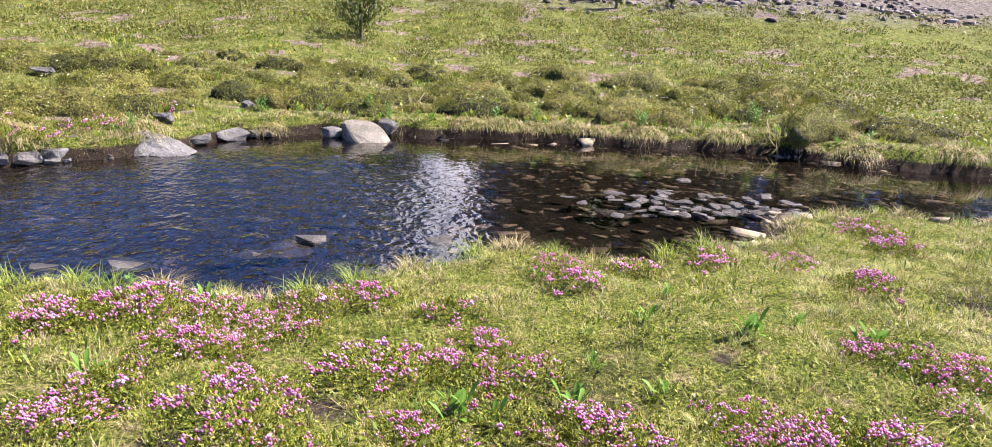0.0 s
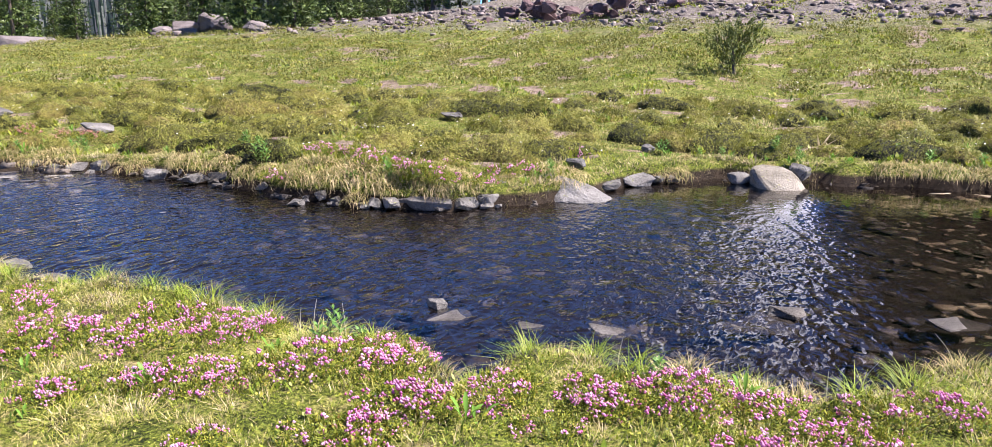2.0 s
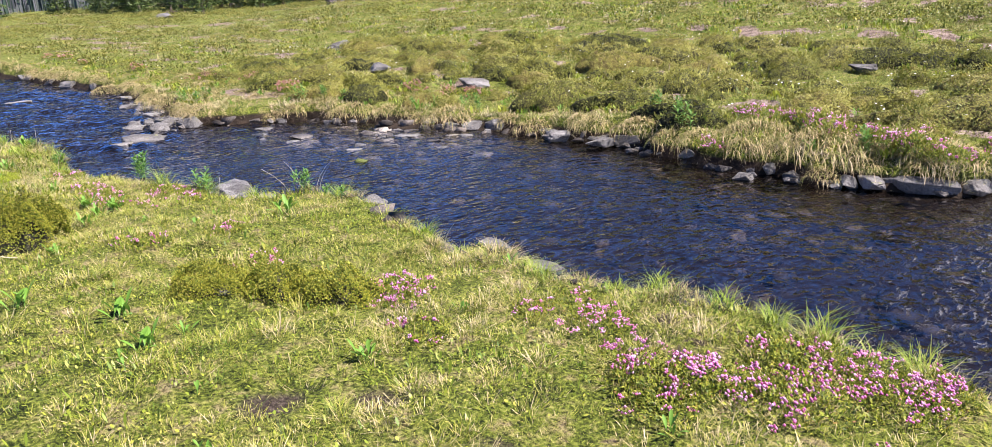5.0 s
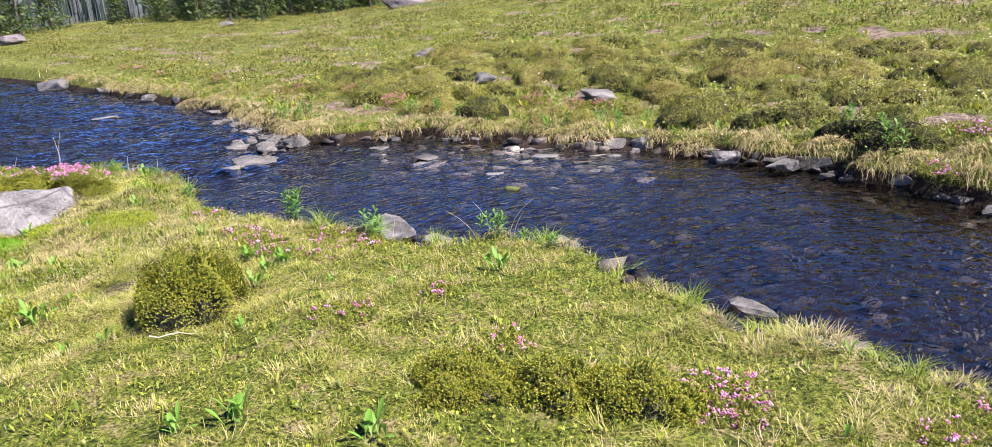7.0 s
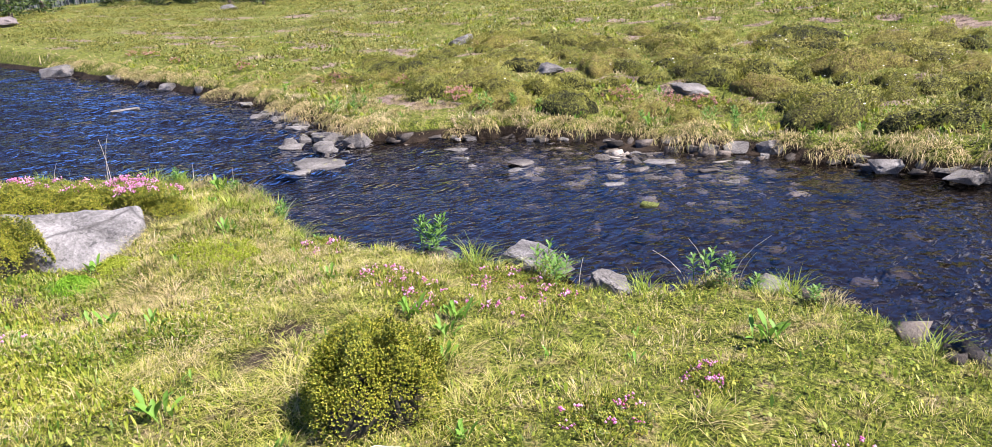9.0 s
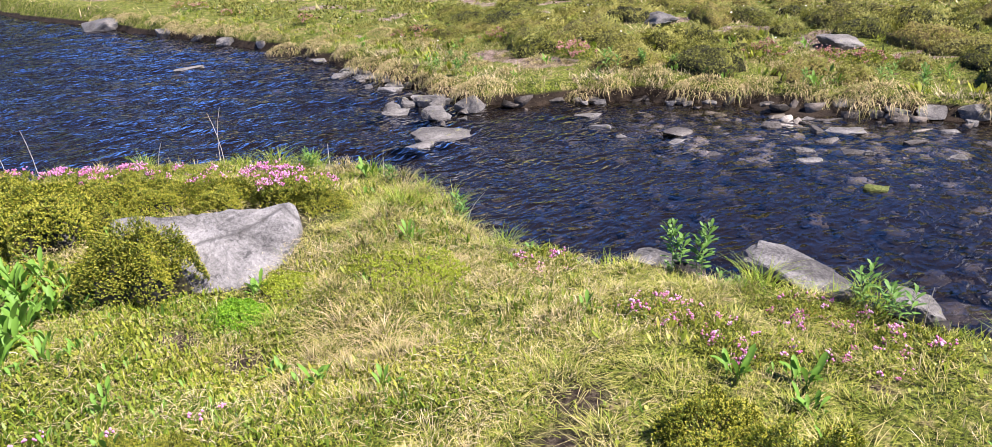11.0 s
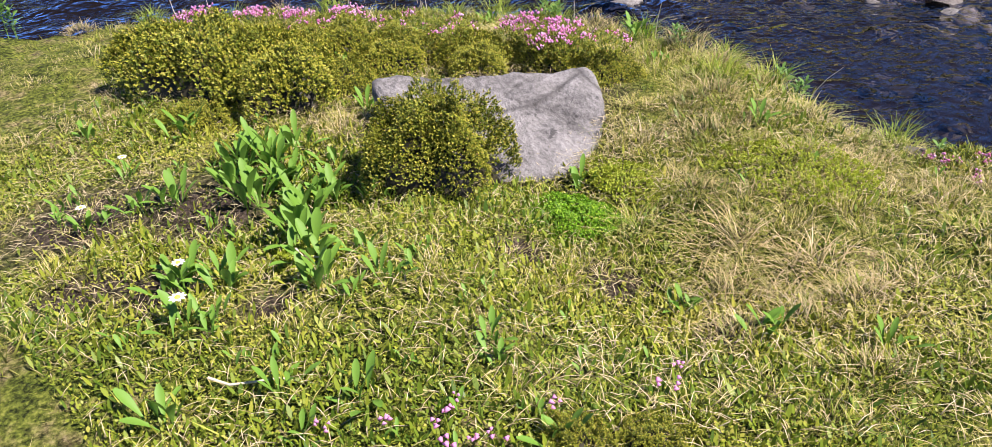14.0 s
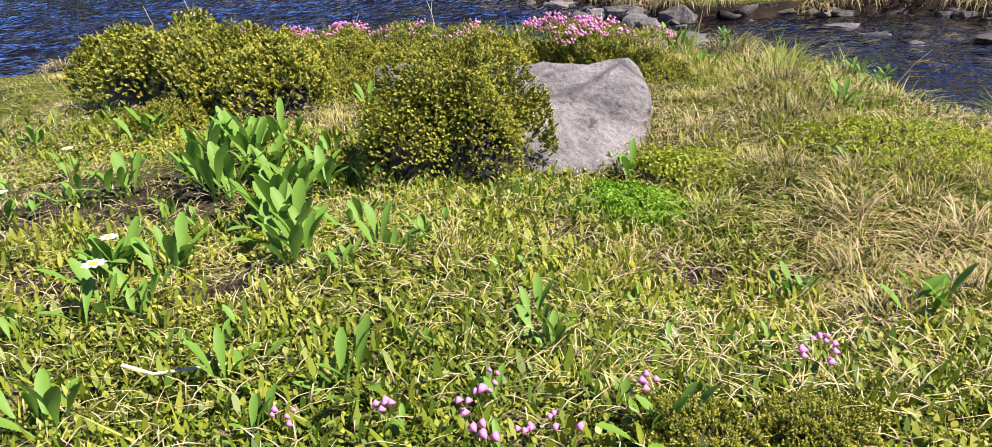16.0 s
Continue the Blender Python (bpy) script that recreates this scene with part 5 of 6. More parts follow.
def lying_stick(x, y, turn, length):
    """A dry stem lying in the turf."""
    cu = bpy.data.curves.new("dry_stem", "CURVE")
    cu.dimensions, cu.bevel_depth, cu.bevel_resolution = "3D", 0.0035, 2
    sp = cu.splines.new("POLY")
    sp.points.add(5)
    for k in range(6):
        t = k / 5 - 0.5
        sp.points[k].co = (length * t, 0.012 * math.sin(t * 7), 0.006 * math.cos(t * 9), 1)
        sp.points[k].radius = 1.0 - 0.6 * (t + 0.5)
    cu.materials.append(TWIG)
    ob = new("dry_stem", cu)
    ob.location, ob.rotation_euler = (x, y, float(ground_z(x, y)) + 0.022), (0, 0.05, turn)
    tagged(ob, "dry straw-coloured stem lying in the turf", "dead stalk", "dry stems in the turf")


lying_stick(-10.62, 1.59, 0.75, 0.26)
lying_stick(-8.25, 2.6, 0.9, 0.20)
lying_stick(-10.95, 1.95, 0.3, 0.18)


# ---- stones ----
def rock_bm(seed, sx, sy, sz, flat=0.0, rough=1.0, cuts=2, n=15, corners=()):
    """A broken stone: the hull of scattered points or of the corners given, its edges chipped and its faces uneven."""
    r = np.random.default_rng(seed)
    bm = bmesh.new()
    for c in corners:
        bm.verts.new(c)
    for _ in range(0 if corners else n):
        v = r.normal(size=3)
        v /= np.linalg.norm(v)
        v = np.sign(v) * np.abs(v) ** 0.75
        bm.verts.new(Vector((v * np.array([1, 1, 1 - flat * 0.3]) * r.uniform(0.85, 1.05)).tolist()))
    hull = bmesh.ops.convex_hull(bm, input=bm.verts)
    bmesh.ops.delete(bm, geom=list({g for g in hull["geom_interior"] + hull["geom_unused"] if isinstance(g, bmesh.types.BMVert)}), context="VERTS")
    bmesh.ops.bevel(bm, geom=bm.edges[:], offset=0.045, segments=1, affect="EDGES", profile=0.5)
    bmesh.ops.triangulate(bm, faces=bm.faces[:])
    bmesh.ops.subdivide_edges(bm, edges=bm.edges[:], cuts=cuts, use_grid_fill=True)
    for vert in bm.verts:
        c = vert.co.copy()
        d = noise.noise(c * 2.1 + Vector((seed * 1.7, 0, 0))) * 0.10 + noise.noise(c * 5 + Vector((0, seed, 0))) * 0.06 * rough + noise.noise(c * 13) * 0.03
        vert.co = Vector((c.x * sx, c.y * sy, c.z * sz)) * (1 + d)
    bmesh.ops.recalc_face_normals(bm, faces=bm.faces[:])
    return bm


def rock(name, x, y, z, sx, sy, sz, seed, mat, label, group="", turn=0.0, tilt=(0, 0), flat=0.0, cuts=2, n=15, corners=()):
    me = mesh_from_bm(name, rock_bm(seed, sx, sy, sz, flat, cuts=cuts + (1 if name == "boulder" else 0), n=n, corners=corners), mat, False)
    ob = new(name, me)
    ob.location, ob.rotation_euler = (x, y, z), (tilt[0], tilt[1], turn)
    return tagged(ob, label, "stone" if name != "boulder" else "boulder", group)


rock("boulder", -1.84, 9.45, 0.0, 0.29, 0.30, 0.225, 12, TANSTONE, "pale tan wedge-shaped boulder standing in the backwater", cuts=1,
     corners=[(-0.85, -0.1, 0.80), (-0.55, 0.4, 0.95), (0.45, 0.5, 0.78), (0.62, 0.0, 0.60), (1.05, 0.1, -0.1), (0.95, -1.0, -0.3), (-0.9, 0.1, 0.1), (-0.55, -0.6, -0.3), (0.1, -1.1, -0.3), (0.6, 0.9, -0.3), (-0.8, 0.8, -0.3)])
rock("boulder", -1.62, 9.75, 0.10, 0.13, 0.12, 0.12, 2, STONE, "grey stone against the muddy far bank")
rock("boulder", -3.70, 8.2, 0.02, 0.41, 0.33, 0.22, 36, STONE, "large pale grey boulder tapering into the far water's edge", cuts=1,
     corners=[(-0.95, 0.0, 0.62), (-0.6, 0.4, 0.86), (-0.1, 0.1, 0.80), (0.45, 0.3, 0.50), (1.1, 0.0, 0.0), (0.9, -0.5, -0.2), (-1.05, -0.3, 0.0), (-0.7, -0.7, -0.2), (0.2, -0.75, -0.1), (0.0, 0.9, -0.1), (0.2, -0.3, 0.45), (-0.55, -0.35, 0.55)])
rock("boulder", -4.15, 7.9, 0.02, 0.27, 0.19, 0.14, 4, STONE, "pale grey boulder at the far water's edge", turn=0.3, tilt=(0.1, 0.3), n=22)
rock("boulder", -4.25, 8.1, 0.07, 0.2, 0.16, 0.14, 5, STONE, "pale grey boulder at the far water's edge")
BANK_STONES = [(-4.55, 7.62, 0.14, 0.08), (-4.3, 7.68, 0.13, 0.08), (-4.9, 7.3, 0.12, 0.06), (-3.4, 8.75, 0.12, 0.07), (-5.2, 7.25, 0.08, 0.05), (-6.7, 7.62, 0.09, 0.05), (-6.95, 7.72, 0.08, 0.05), (-4.72, 7.36, 0.22, 0.07), (-4.42, 7.5, 0.16, 0.06), (-5.05, 7.28, 0.10, 0.06), (-5.45, 7.36, 0.09, 0.05), (-5.85, 7.4, 0.08, 0.05), (-6.36, 7.48, 0.08, 0.06), (-3.16, 9.12, 0.15, 0.08), (-2.86, 9.4, 0.09, 0.05), (-2.2, 9.6, 0.12, 0.07), (-3.0, 9.3, 0.08, 0.05),
               (-7.42, 8.0, 0.22, 0.09), (-7.63, 7.78, 0.16, 0.06), (-7.87, 8.02, 0.15, 0.06), (-8.2, 7.86, 0.13, 0.08), (-8.4, 8.2, 0.08, 0.06), (-9.2, 8.13, 0.14, 0.07), (-9.5, 8.05, 0.13, 0.06), (-9.75, 7.95, 0.1, 0.05), (-7.2, 8.0, 0.08, 0.07), (-7.06, 7.85, 0.12, 0.06), (-8.48, 8.1, 0.1, 0.05), (-9.35, 8.22, 0.1, 0.05), (-10.2, 8.05, 0.11, 0.05)]
for i, (x, y, s, h) in enumerate(BANK_STONES):
    rock("stone", x, y - 0.05, 0.03 + 0.3 * h, s * 1.25, s * 0.9, h * 1.15, 20 + i, STONE, "grey stone at the foot of the far bank", "stones along the far bank", turn=i * 1.3, flat=0.5, cuts=1)
r_b = np.random.default_rng(67)
for i in range(70):
    x = r_b.uniform(-17, -3.0)
    s = r_b.uniform(0.035, 0.085)
    rock("stone", x, float(far_y(x)) + r_b.uniform(-0.22, 0.02), 0.015, s * 1.2, s, s * 0.6, 300 + i, (STONE, WETSTONE)[i % 2], "small grey stone at the foot of the far bank", "stones along the far bank", turn=r_b.uniform(0, 6.28), flat=0.4, cuts=1)
SPIT = [(-12.62, 5.72, 0.36, 0.26, 0.10), (-12.55, 5.42, 0.17, 0.12, 0.05), (-13.15, 6.62, 0.24, 0.2, 0.16), (-13.62, 6.6, 0.26, 0.2, 0.14), (-13.3, 6.3, 0.17, 0.13, 0.12), (-13.45, 6.5, 0.13, 0.11, 0.15), (-14.05, 6.8, 0.24, 0.18, 0.10), (-14.6, 6.9, 0.22, 0.15, 0.08), (-13.65, 6.15, 0.2, 0.13, 0.07), (-13.1, 6.15, 0.15, 0.12, 0.11), (-15.1, 7.32, 0.16, 0.13, 0.08), (-15.5, 7.34, 0.14, 0.1, 0.06), (-16.05, 7.5, 0.2, 0.15, 0.08), (-17.2, 7.85, 0.18, 0.14, 0.07), (-17.3, 8.0, 0.14, 0.1, 0.06), (-18.64, 6.68, 0.3, 0.16, 0.05)]
for i, (x, y, sx, sy, sz) in enumerate(SPIT):
    rock("stone", x, y, 0.10 * sz, sx * 0.8, sy * 0.8, sz * 0.85, 60 + i, STONE, "flat grey stone on the stony spit in the stream", "stones of the spit", turn=0.5 + i * 0.9, flat=0.8)
for i in range(34):
    u = r_b.uniform()
    x, y, s = -12.75 - 3.6 * u + r_b.normal(0, 0.12), 5.95 + 1.45 * min(1.0, u * 1.25) + r_b.normal(0, 0.13), r_b.uniform(0.04, 0.11)
    rock("stone", x, y, 0.01, s * 1.2, s, s * r_b.uniform(0.45, 0.8), 420 + i, (STONE, STONE, WETSTONE)[i % 3], "small grey stone on the stony spit in the stream", "stones of the spit", turn=r_b.uniform(0, 6.28), tilt=(r_b.normal(0, 0.2), r_b.normal(0, 0.2)), flat=0.3, cuts=1, n=11)
for i, (x, y, s) in enumerate(((-19.4, 8.4, 0.2), (-20.5, 8.35, 0.2), (-21.8, 8.6, 0.25), (-23.3, 8.65, 0.25), (-26.3, 8.75, 0.5))):
    rock("stone", x, y, 0.05, s, s * 0.7, s * 0.5, 80 + i, STONE, "pale grey stone at the far water's edge upstream", "stones along the far bank", turn=i)
IN_WATER = [(1.26, 7.76, 0.11, 0.05), (0.18, 6.7, 0.13, 0.04), (0.3, 6.42, 0.16, 0.03), (0.74, 6.6, 0.14, 0.04), (1.0, 6.83, 0.13, 0.05), (1.04, 6.62, 0.13, 0.05), (1.27, 6.54, 0.17, 0.06), (1.6, 6.92, 0.11, 0.05), (0.68, 7.0, 0.11, 0.04), (1.63, 6.7, 0.12, 0.05), (0.54, 7.1, 0.11, 0.03), (0.96, 7.3, 0.12, 0.03), (0.08, 6.9, 0.12, 0.03), (1.4, 6.75, 0.12, 0.05), (0.9, 7.05, 0.1, 0.04), (1.2, 7.0, 0.11, 0.04), (0.45, 6.85, 0.12, 0.03), (1.8, 6.6, 0.14, 0.06)]
for i, (x, y, s, h) in enumerate(IN_WATER):
    rock("stone", x, y, -0.018, s * 0.8, s * 0.55, h, 100 + i, (WETSTONE, WETSTONE, STONE)[i % 3], "small pale stone breaking the shallow water", "stones in the shallows", turn=i * 0.8, flat=0.5, cuts=1)
RIFFLE = [(-11.66, 6.66, 0.12, 0.05), (-11.01, 6.69, 0.17, 0.06), (-10.84, 6.48, 0.11, 0.04), (-10.46, 7.23, 0.09, 0.07), (-10.3, 7.56, 0.07, 0.04), (-10.11, 7.26, 0.09, 0.06), (-9.92, 7.34, 0.17, 0.05), (-9.93, 7.02, 0.11, 0.05), (-10.01, 6.75, 0.12, 0.05), (-9.74, 6.83, 0.14, 0.04), (-9.58, 6.84, 0.06, 0.05), (-9.65, 7.88, 0.10, 0.08), (-9.87, 6.5, 0.12, 0.03), (-10.45, 6.3, 0.10, 0.04), (-11.31, 6.43, 0.06, 0.04),
          (-9.4, 7.25, 0.12, 0.04), (-9.1, 7.0, 0.11, 0.03), (-8.9, 7.4, 0.13, 0.04), (-9.3, 7.6, 0.1, 0.05), (-10.7, 6.9, 0.1, 0.03), (-12.0, 6.95, 0.14, 0.03), (-10.15, 7.62, 0.11, 0.04),
          (-3.6, 4.9, 0.10, 0.07), (-3.0, 4.75, 0.08, 0.04), (-1.72, 5.42, 0.13, 0.10), (-1.85, 5.22, 0.20, 0.03), (-2.0, 5.08, 0.13, 0.02), (-3.45, 4.74, 0.15, 0.03), (-2.6, 4.85, 0.15, 0.03), (-0.9, 5.5, 0.16, 0.05)]
for i, (x, y, s, h) in enumerate(RIFFLE):
    rock("stone", x, y, -0.015, s * 1.1, s * 0.75, h, 130 + i, STONE if i % 2 == 0 and x < -3.2 else WETSTONE, "stone just breaking the surface of the riffle", "stones in the riffle", turn=i * 1.1, flat=0.6, cuts=1)
rock("boulder", -9.26, 4.7, 0.05, 0.33, 0.15, 0.06, 160, SLAB, "pale flat stone at the near water's edge", turn=-0.25, flat=0.8)
rock("boulder", -9.85, 4.5, 0.0, 0.16, 0.1, 0.06, 161, SLAB, "pale flat stone at the near water's edge", flat=0.8)
rock("boulder", -8.68, 4.62, 0.02, 0.15, 0.11, 0.10, 162, STONE, "grey stone at the near water's edge", turn=-0.3, flat=0.6)
rock("boulder", -7.98, 5.02, 0.01, 0.12, 0.1, 0.08, 163, STONE, "lichened grey stone at the near water's edge", flat=0.3)
rock("boulder", -7.75, 4.78, 0.02, 0.09, 0.08, 0.07, 164, STONE, "pale stone at the near water's edge")
rock("boulder", -6.6, 4.75, -0.01, 0.16, 0.1, 0.05, 165, STONE, "flat grey stone at the near water's edge", turn=-0.4, flat=0.8)
rock("boulder", -6.1, 4.6, -0.02, 0.16, 0.1, 0.05, 166, STONE, "flat grey stone at the near water's edge", turn=-0.4, flat=0.8)
rock("boulder", -9.3, 6.11, -0.02, 0.09, 0.07, 0.055, 167, MOSSY, "small moss-topped stone in the riffle", flat=0.3)
# cobbles crowding the shallow corner of the pool
r_p = np.random.default_rng(69)
for i in range(64):
    u, v = r_p.uniform(), r_p.uniform() ** 1.3
    x, y = 0.35 + 1.55 * u + 0.1 * v, 6.32 + 0.12 * u + 0.85 * v
    if y > float(near_y(x)) + 0.12:
        s = r_p.uniform(0.04, 0.10)
        rock("stone", x, y, -0.012, s * 1.15, s * 0.8, s * r_p.uniform(0.3, 0.5), 500 + i, WETSTONE, "wet grey cobble breaking the shallow pool", "stones in the shallows", turn=r_p.uniform(0, 3.1), tilt=(r_p.normal(0, 0.15), r_p.normal(0, 0.15)), flat=0.6, cuts=1)
# meadow rocks
for i, (x, y, sx, sy, sz) in enumerate(((-13.05, 9.9, 0.24, 0.2, 0.12), (-10.8, 9.6, 0.25, 0.2, 0.09), (-6.3, 11.6, 0.24, 0.17, 0.11), (-3.75, 8.75, 0.12, 0.1, 0.1), (-38, 20.4, 0.5, 0.4, 0.26), (-17.2, 12.6, 0.3, 0.25, 0.16), (-3.2, 9.9, 0.1, 0.08, 0.07))):
    rock("boulder", x, y, float(ground_z(x, y)) + 0.4 * sz, sx, sy, sz, 170 + i, STONE, "grey boulder among the heath of the far meadow", "boulders of the far meadow", turn=i, flat=0.5, tilt=(0.2, 0.1))

for i, (x, y, sx, sy, sz, up) in enumerate(((-33.0, 27.3, 1.8, 1.0, 0.5, 0.15), (-26.7, 30.2, 0.6, 0.5, 0.4, 0.3), (-25.8, 30.8, 0.7, 0.6, 0.5, 0.4), (-27.4, 29.6, 0.5, 0.4, 0.3, 0.2), (-25.1, 30.6, 0.5, 0.5, 0.4, 0.3), (-24.9, 28.2, 0.4, 0.35, 0.3, 0.1), (-21.5, 28.0, 0.5, 0.4, 0.3, 0.1), (-44.5, 13.8, 0.7, 0.6, 0.35, 0.15))):
    rock("boulder", x, y, float(ground_z(x, y)) + up, sx, sy, sz, 190 + i, SCREEROCK, "low pale reddish-grey rock outcrop at the edge of the wood", "outcrops at the wood's edge", turn=0.6 + 0.2 * (i % 3), flat=0.4, n=24)


def slab():
    """A broad, tilted block with a flat worn top."""
    bm = bmesh.new()
    ring = [(-11.17, 3.33), (-11.09, 3.31), (-11.02, 3.24), (-10.955, 3.17), (-10.905, 3.05), (-10.875, 2.95), (-10.98, 2.72), (-11.03, 2.65), (-11.30, 2.52), (-11.59, 2.62), (-11.53, 2.76), (-11.39, 2.96)]
    cx, cy, cz = -11.25, 2.95, 0.40
    level = lambda x, y: 0.42 - (0.379 * (x + 11.16) - 0.158 * (y - 3.34)) / 0.913 - cz
    top = [bm.verts.new((x - cx, y - cy, level(x, y))) for x, y in ring]
    low = [bm.verts.new(((x - cx) * 1.04, (y - cy) * 1.04, -0.32)) for x, y in ring]
    bm.faces.new(top)
    bm.faces.new(low[::-1])
    for i in range(len(ring)):
        j = (i + 1) % len(ring)
        bm.faces.new((top[i], low[i], low[j], top[j]))
    bmesh.ops.recalc_face_normals(bm, faces=bm.faces[:])
    bmesh.ops.bevel(bm, geom=bm.edges[:], offset=0.02, segments=2, affect="EDGES", profile=0.5)
    bmesh.ops.triangulate(bm, faces=bm.faces[:])
    for _ in range(4):
        long = [e for e in bm.edges if e.calc_length() > 0.03]
        bmesh.ops.subdivide_edges(bm, edges=long, cuts=1)
        bmesh.ops.triangulate(bm, faces=bm.faces[:])
    for vert in bm.verts:
        c = vert.co.copy()
        vert.co += vert.normal * (0.012 * noise.noise(c * 3.5) + 0.012 * noise.noise(c * 9) + 0.008 * noise.noise(c * 24) + 0.004 * noise.noise(c * 60))
    ob = new("boulder", mesh_from_bm("boulder", bm, SLAB, True))
    ob.location = (cx, cy, cz)
    tagged(ob, "broad flat pale grey rock slab lying in the near bank", "boulder")


slab()


def heap(name, n, box, size, mat, label, seed, share=0.5, keep=None):
    """Loose stones joined in one sheet, each its own piece."""
    r = np.random.default_rng(seed)
    shapes = []
    for k in range(7):
        bm = bmesh.new()
        for _ in range(9):
            v = r.uniform(-1, 1, 3)
            v = v / np.abs(v).max() * np.array([1, 1, 1]) * r.uniform(0.6, 1.0)
            bm.verts.new(Vector(v.tolist()))
        hull = bmesh.ops.convex_hull(bm, input=bm.verts)
        bm.verts.ensure_lookup_table()
        bmesh.ops.triangulate(bm, faces=bm.faces[:])
        bm.verts.index_update()
        V = np.array([v.co[:] for v in bm.verts])
        F = np.array([[v.index for v in f.verts] for f in bm.faces])
        bm.free()
        shapes.append((V, F))
    x0, x1, y0, y1 = box
    Vs, Fs, n0 = [], [], 0
    for _ in range(n):
        x, y = r.uniform(x0, x1), r.uniform(y0, y1)
        if keep and not keep(x, y, r):
            continue
        s = size[0] + (size[1] - size[0]) * r.uniform() ** 3
        V, F = shapes[r.integers(7)]
        a = r.uniform(0, 6.28)
        W = V * np.array([1.0, r.uniform(0.55, 0.9), r.uniform(0.35, 0.7)]) * s
        W = np.stack([W[:, 0] * math.cos(a) - W[:, 1] * math.sin(a), W[:, 0] * math.sin(a) + W[:, 1] * math.cos(a), W[:, 2]], 1)
        Vs.append(W + np.array([x, y, float(ground_z(x, y)) + share * 0.25 * s]))
        Fs.append(F + n0)
        n0 += len(V)
    return tagged(new(name, mesh_of(name, np.concatenate(Vs), np.concatenate(Fs), mat)), label, "stones", kind="stuff")


heap("streambed_stones", 5600, (-19, -0.9, 3.5, 10), (0.04, 0.14), BEDSTONE, "brown and grey cobbles covering the streambed under water", 91, 0.1, lambda x, y, r: near_y(x) - 0.1 < y < far_y(x) - 0.05)
heap("pool_stones", 1500, (-0.9, 4, 4.5, 10), (0.04, 0.14), POOLSTONE, "brown silted cobbles on the floor of the still pool", 93, 0.1, lambda x, y, r: near_y(x) - 0.1 < y < far_y(x) - 0.05)
heap("riffle_stones", 1100, (-12.4, -8.6, 6.0, 8.2), (0.04, 0.13), RIFFLESTONE, "shallow grey-brown cobbles under the riffle", 94, 0.15, lambda x, y, r: y < far_y(x) - 0.4 and r.uniform() < 1.3 * math.exp(-((x + 10.4) / 1.3) ** 2 - ((y - 7.1) / 0.6) ** 2))
heap("scree", 17000, (-24, 16, 18.5, 38), (0.03, 0.22), SCREE, "loose pale reddish scree on the slope beyond the meadow", 92, 0.5, lambda x, y, r: r.uniform() < smooth_step((float(ground_z(x, y)) - 1.5) / 0.7) * (0.55 + 0.6 * float(waves(np.array(x), np.array(y), 1.6, 96))))


def pile():
    """A heap of broken dark maroon blocks."""
    r = np.random.default_rng(95)
    for i in range(60):
        a = r.uniform(0, 6.28)
        d = abs(r.normal(0, 1.0))
        right = i % 3 > 0
        cx, cy, top = (-6.9, 29.5, 1.5) if right else (-10.8, 31.0, 0.9)
        x, y = cx + d * math.cos(a) * 1.5, cy + d * math.sin(a) * 0.8
        s = r.uniform(0.12, 0.5) * (1.1 - 0.25 * min(d, 2))
        rock("block", x, y, float(ground_z(x, y)) + max(0.1, top * (1 - d / 1.6)) * r.uniform(0.2, 1.0), s, s * 0.8, s * 0.65, 700 + i, MAROON, "broken dark maroon rock block in a heap on the slope", "maroon rock heap", turn=a, cuts=1)


pile()


# ---- trees ----
def trunk_mesh(h, r0, seed, mat):
    r = np.random.default_rng(seed)
    rings, k = 10, 8
    V = []
    for i in range(rings + 1):
        t = i / rings
        rad = r0 * (1 - t) ** 0.85 * (1 + 0.5 * math.exp(-t * 16)) + 0.008
        ox, oy = 0.03 * math.sin(t * 5 + seed), 0.03 * math.cos(t * 4 + seed)
        for j in range(k):
            a = 2 * math.pi * j / k
            V.append((ox + rad * math.cos(a), oy + rad * math.sin(a), h * t - 0.15 * (1 - t)))
    F = [[i * k + j, i * k + (j + 1) % k, (i + 1) * k + (j + 1) % k, (i + 1) * k + j] for i in range(rings) for j in range(k)]
    return mesh_of("trunk", np.array(V), np.array(F), mat, True)


def crown_mesh(h, reach, seed, whorls, per, low=0.05, tufts=5):
    """Drooping branches in whorls, each hung with needle tufts."""
    r = np.random.default_rng(seed)
    P, N, L = [], [], []
    for w in range(whorls):
        t = low + (1 - low) * (w + r.uniform(0, 0.8)) / whorls
        out = reach * (1 - t) ** 0.8 * r.uniform(0.75, 1.15) + 0.1
        for b in range(per):
            a = 2 * math.pi * b / per + r.uniform(-0.4, 0.4) + w
            ln = out * r.uniform(0.6, 1.1)
            for q in range(tufts):
                f = (q + 0.6) / tufts
                spread = r.normal(0, 0.16) * ln * f
                px = math.cos(a) * ln * f - math.sin(a) * spread
                py = math.sin(a) * ln * f + math.cos(a) * spread
                P.append((px, py, h * t - 0.30 * ln * f + 0.10 * ln * f * f + r.normal(0, 0.04)))
                N.append((math.cos(a) * 0.9 + r.normal(0, 0.3), math.sin(a) * 0.9 + r.normal(0, 0.3), 0.15 + r.normal(0, 0.25)))
                L.append(0.16 + 0.12 * ln)
    P, N, L = np.array(P), np.array(N), np.array(L)
    V, F, A = sprigs(P, N, L * 1.9, L * 0.18, seed, 5)
    return mesh_of("crown", V, F, NEEDLE, False, A)


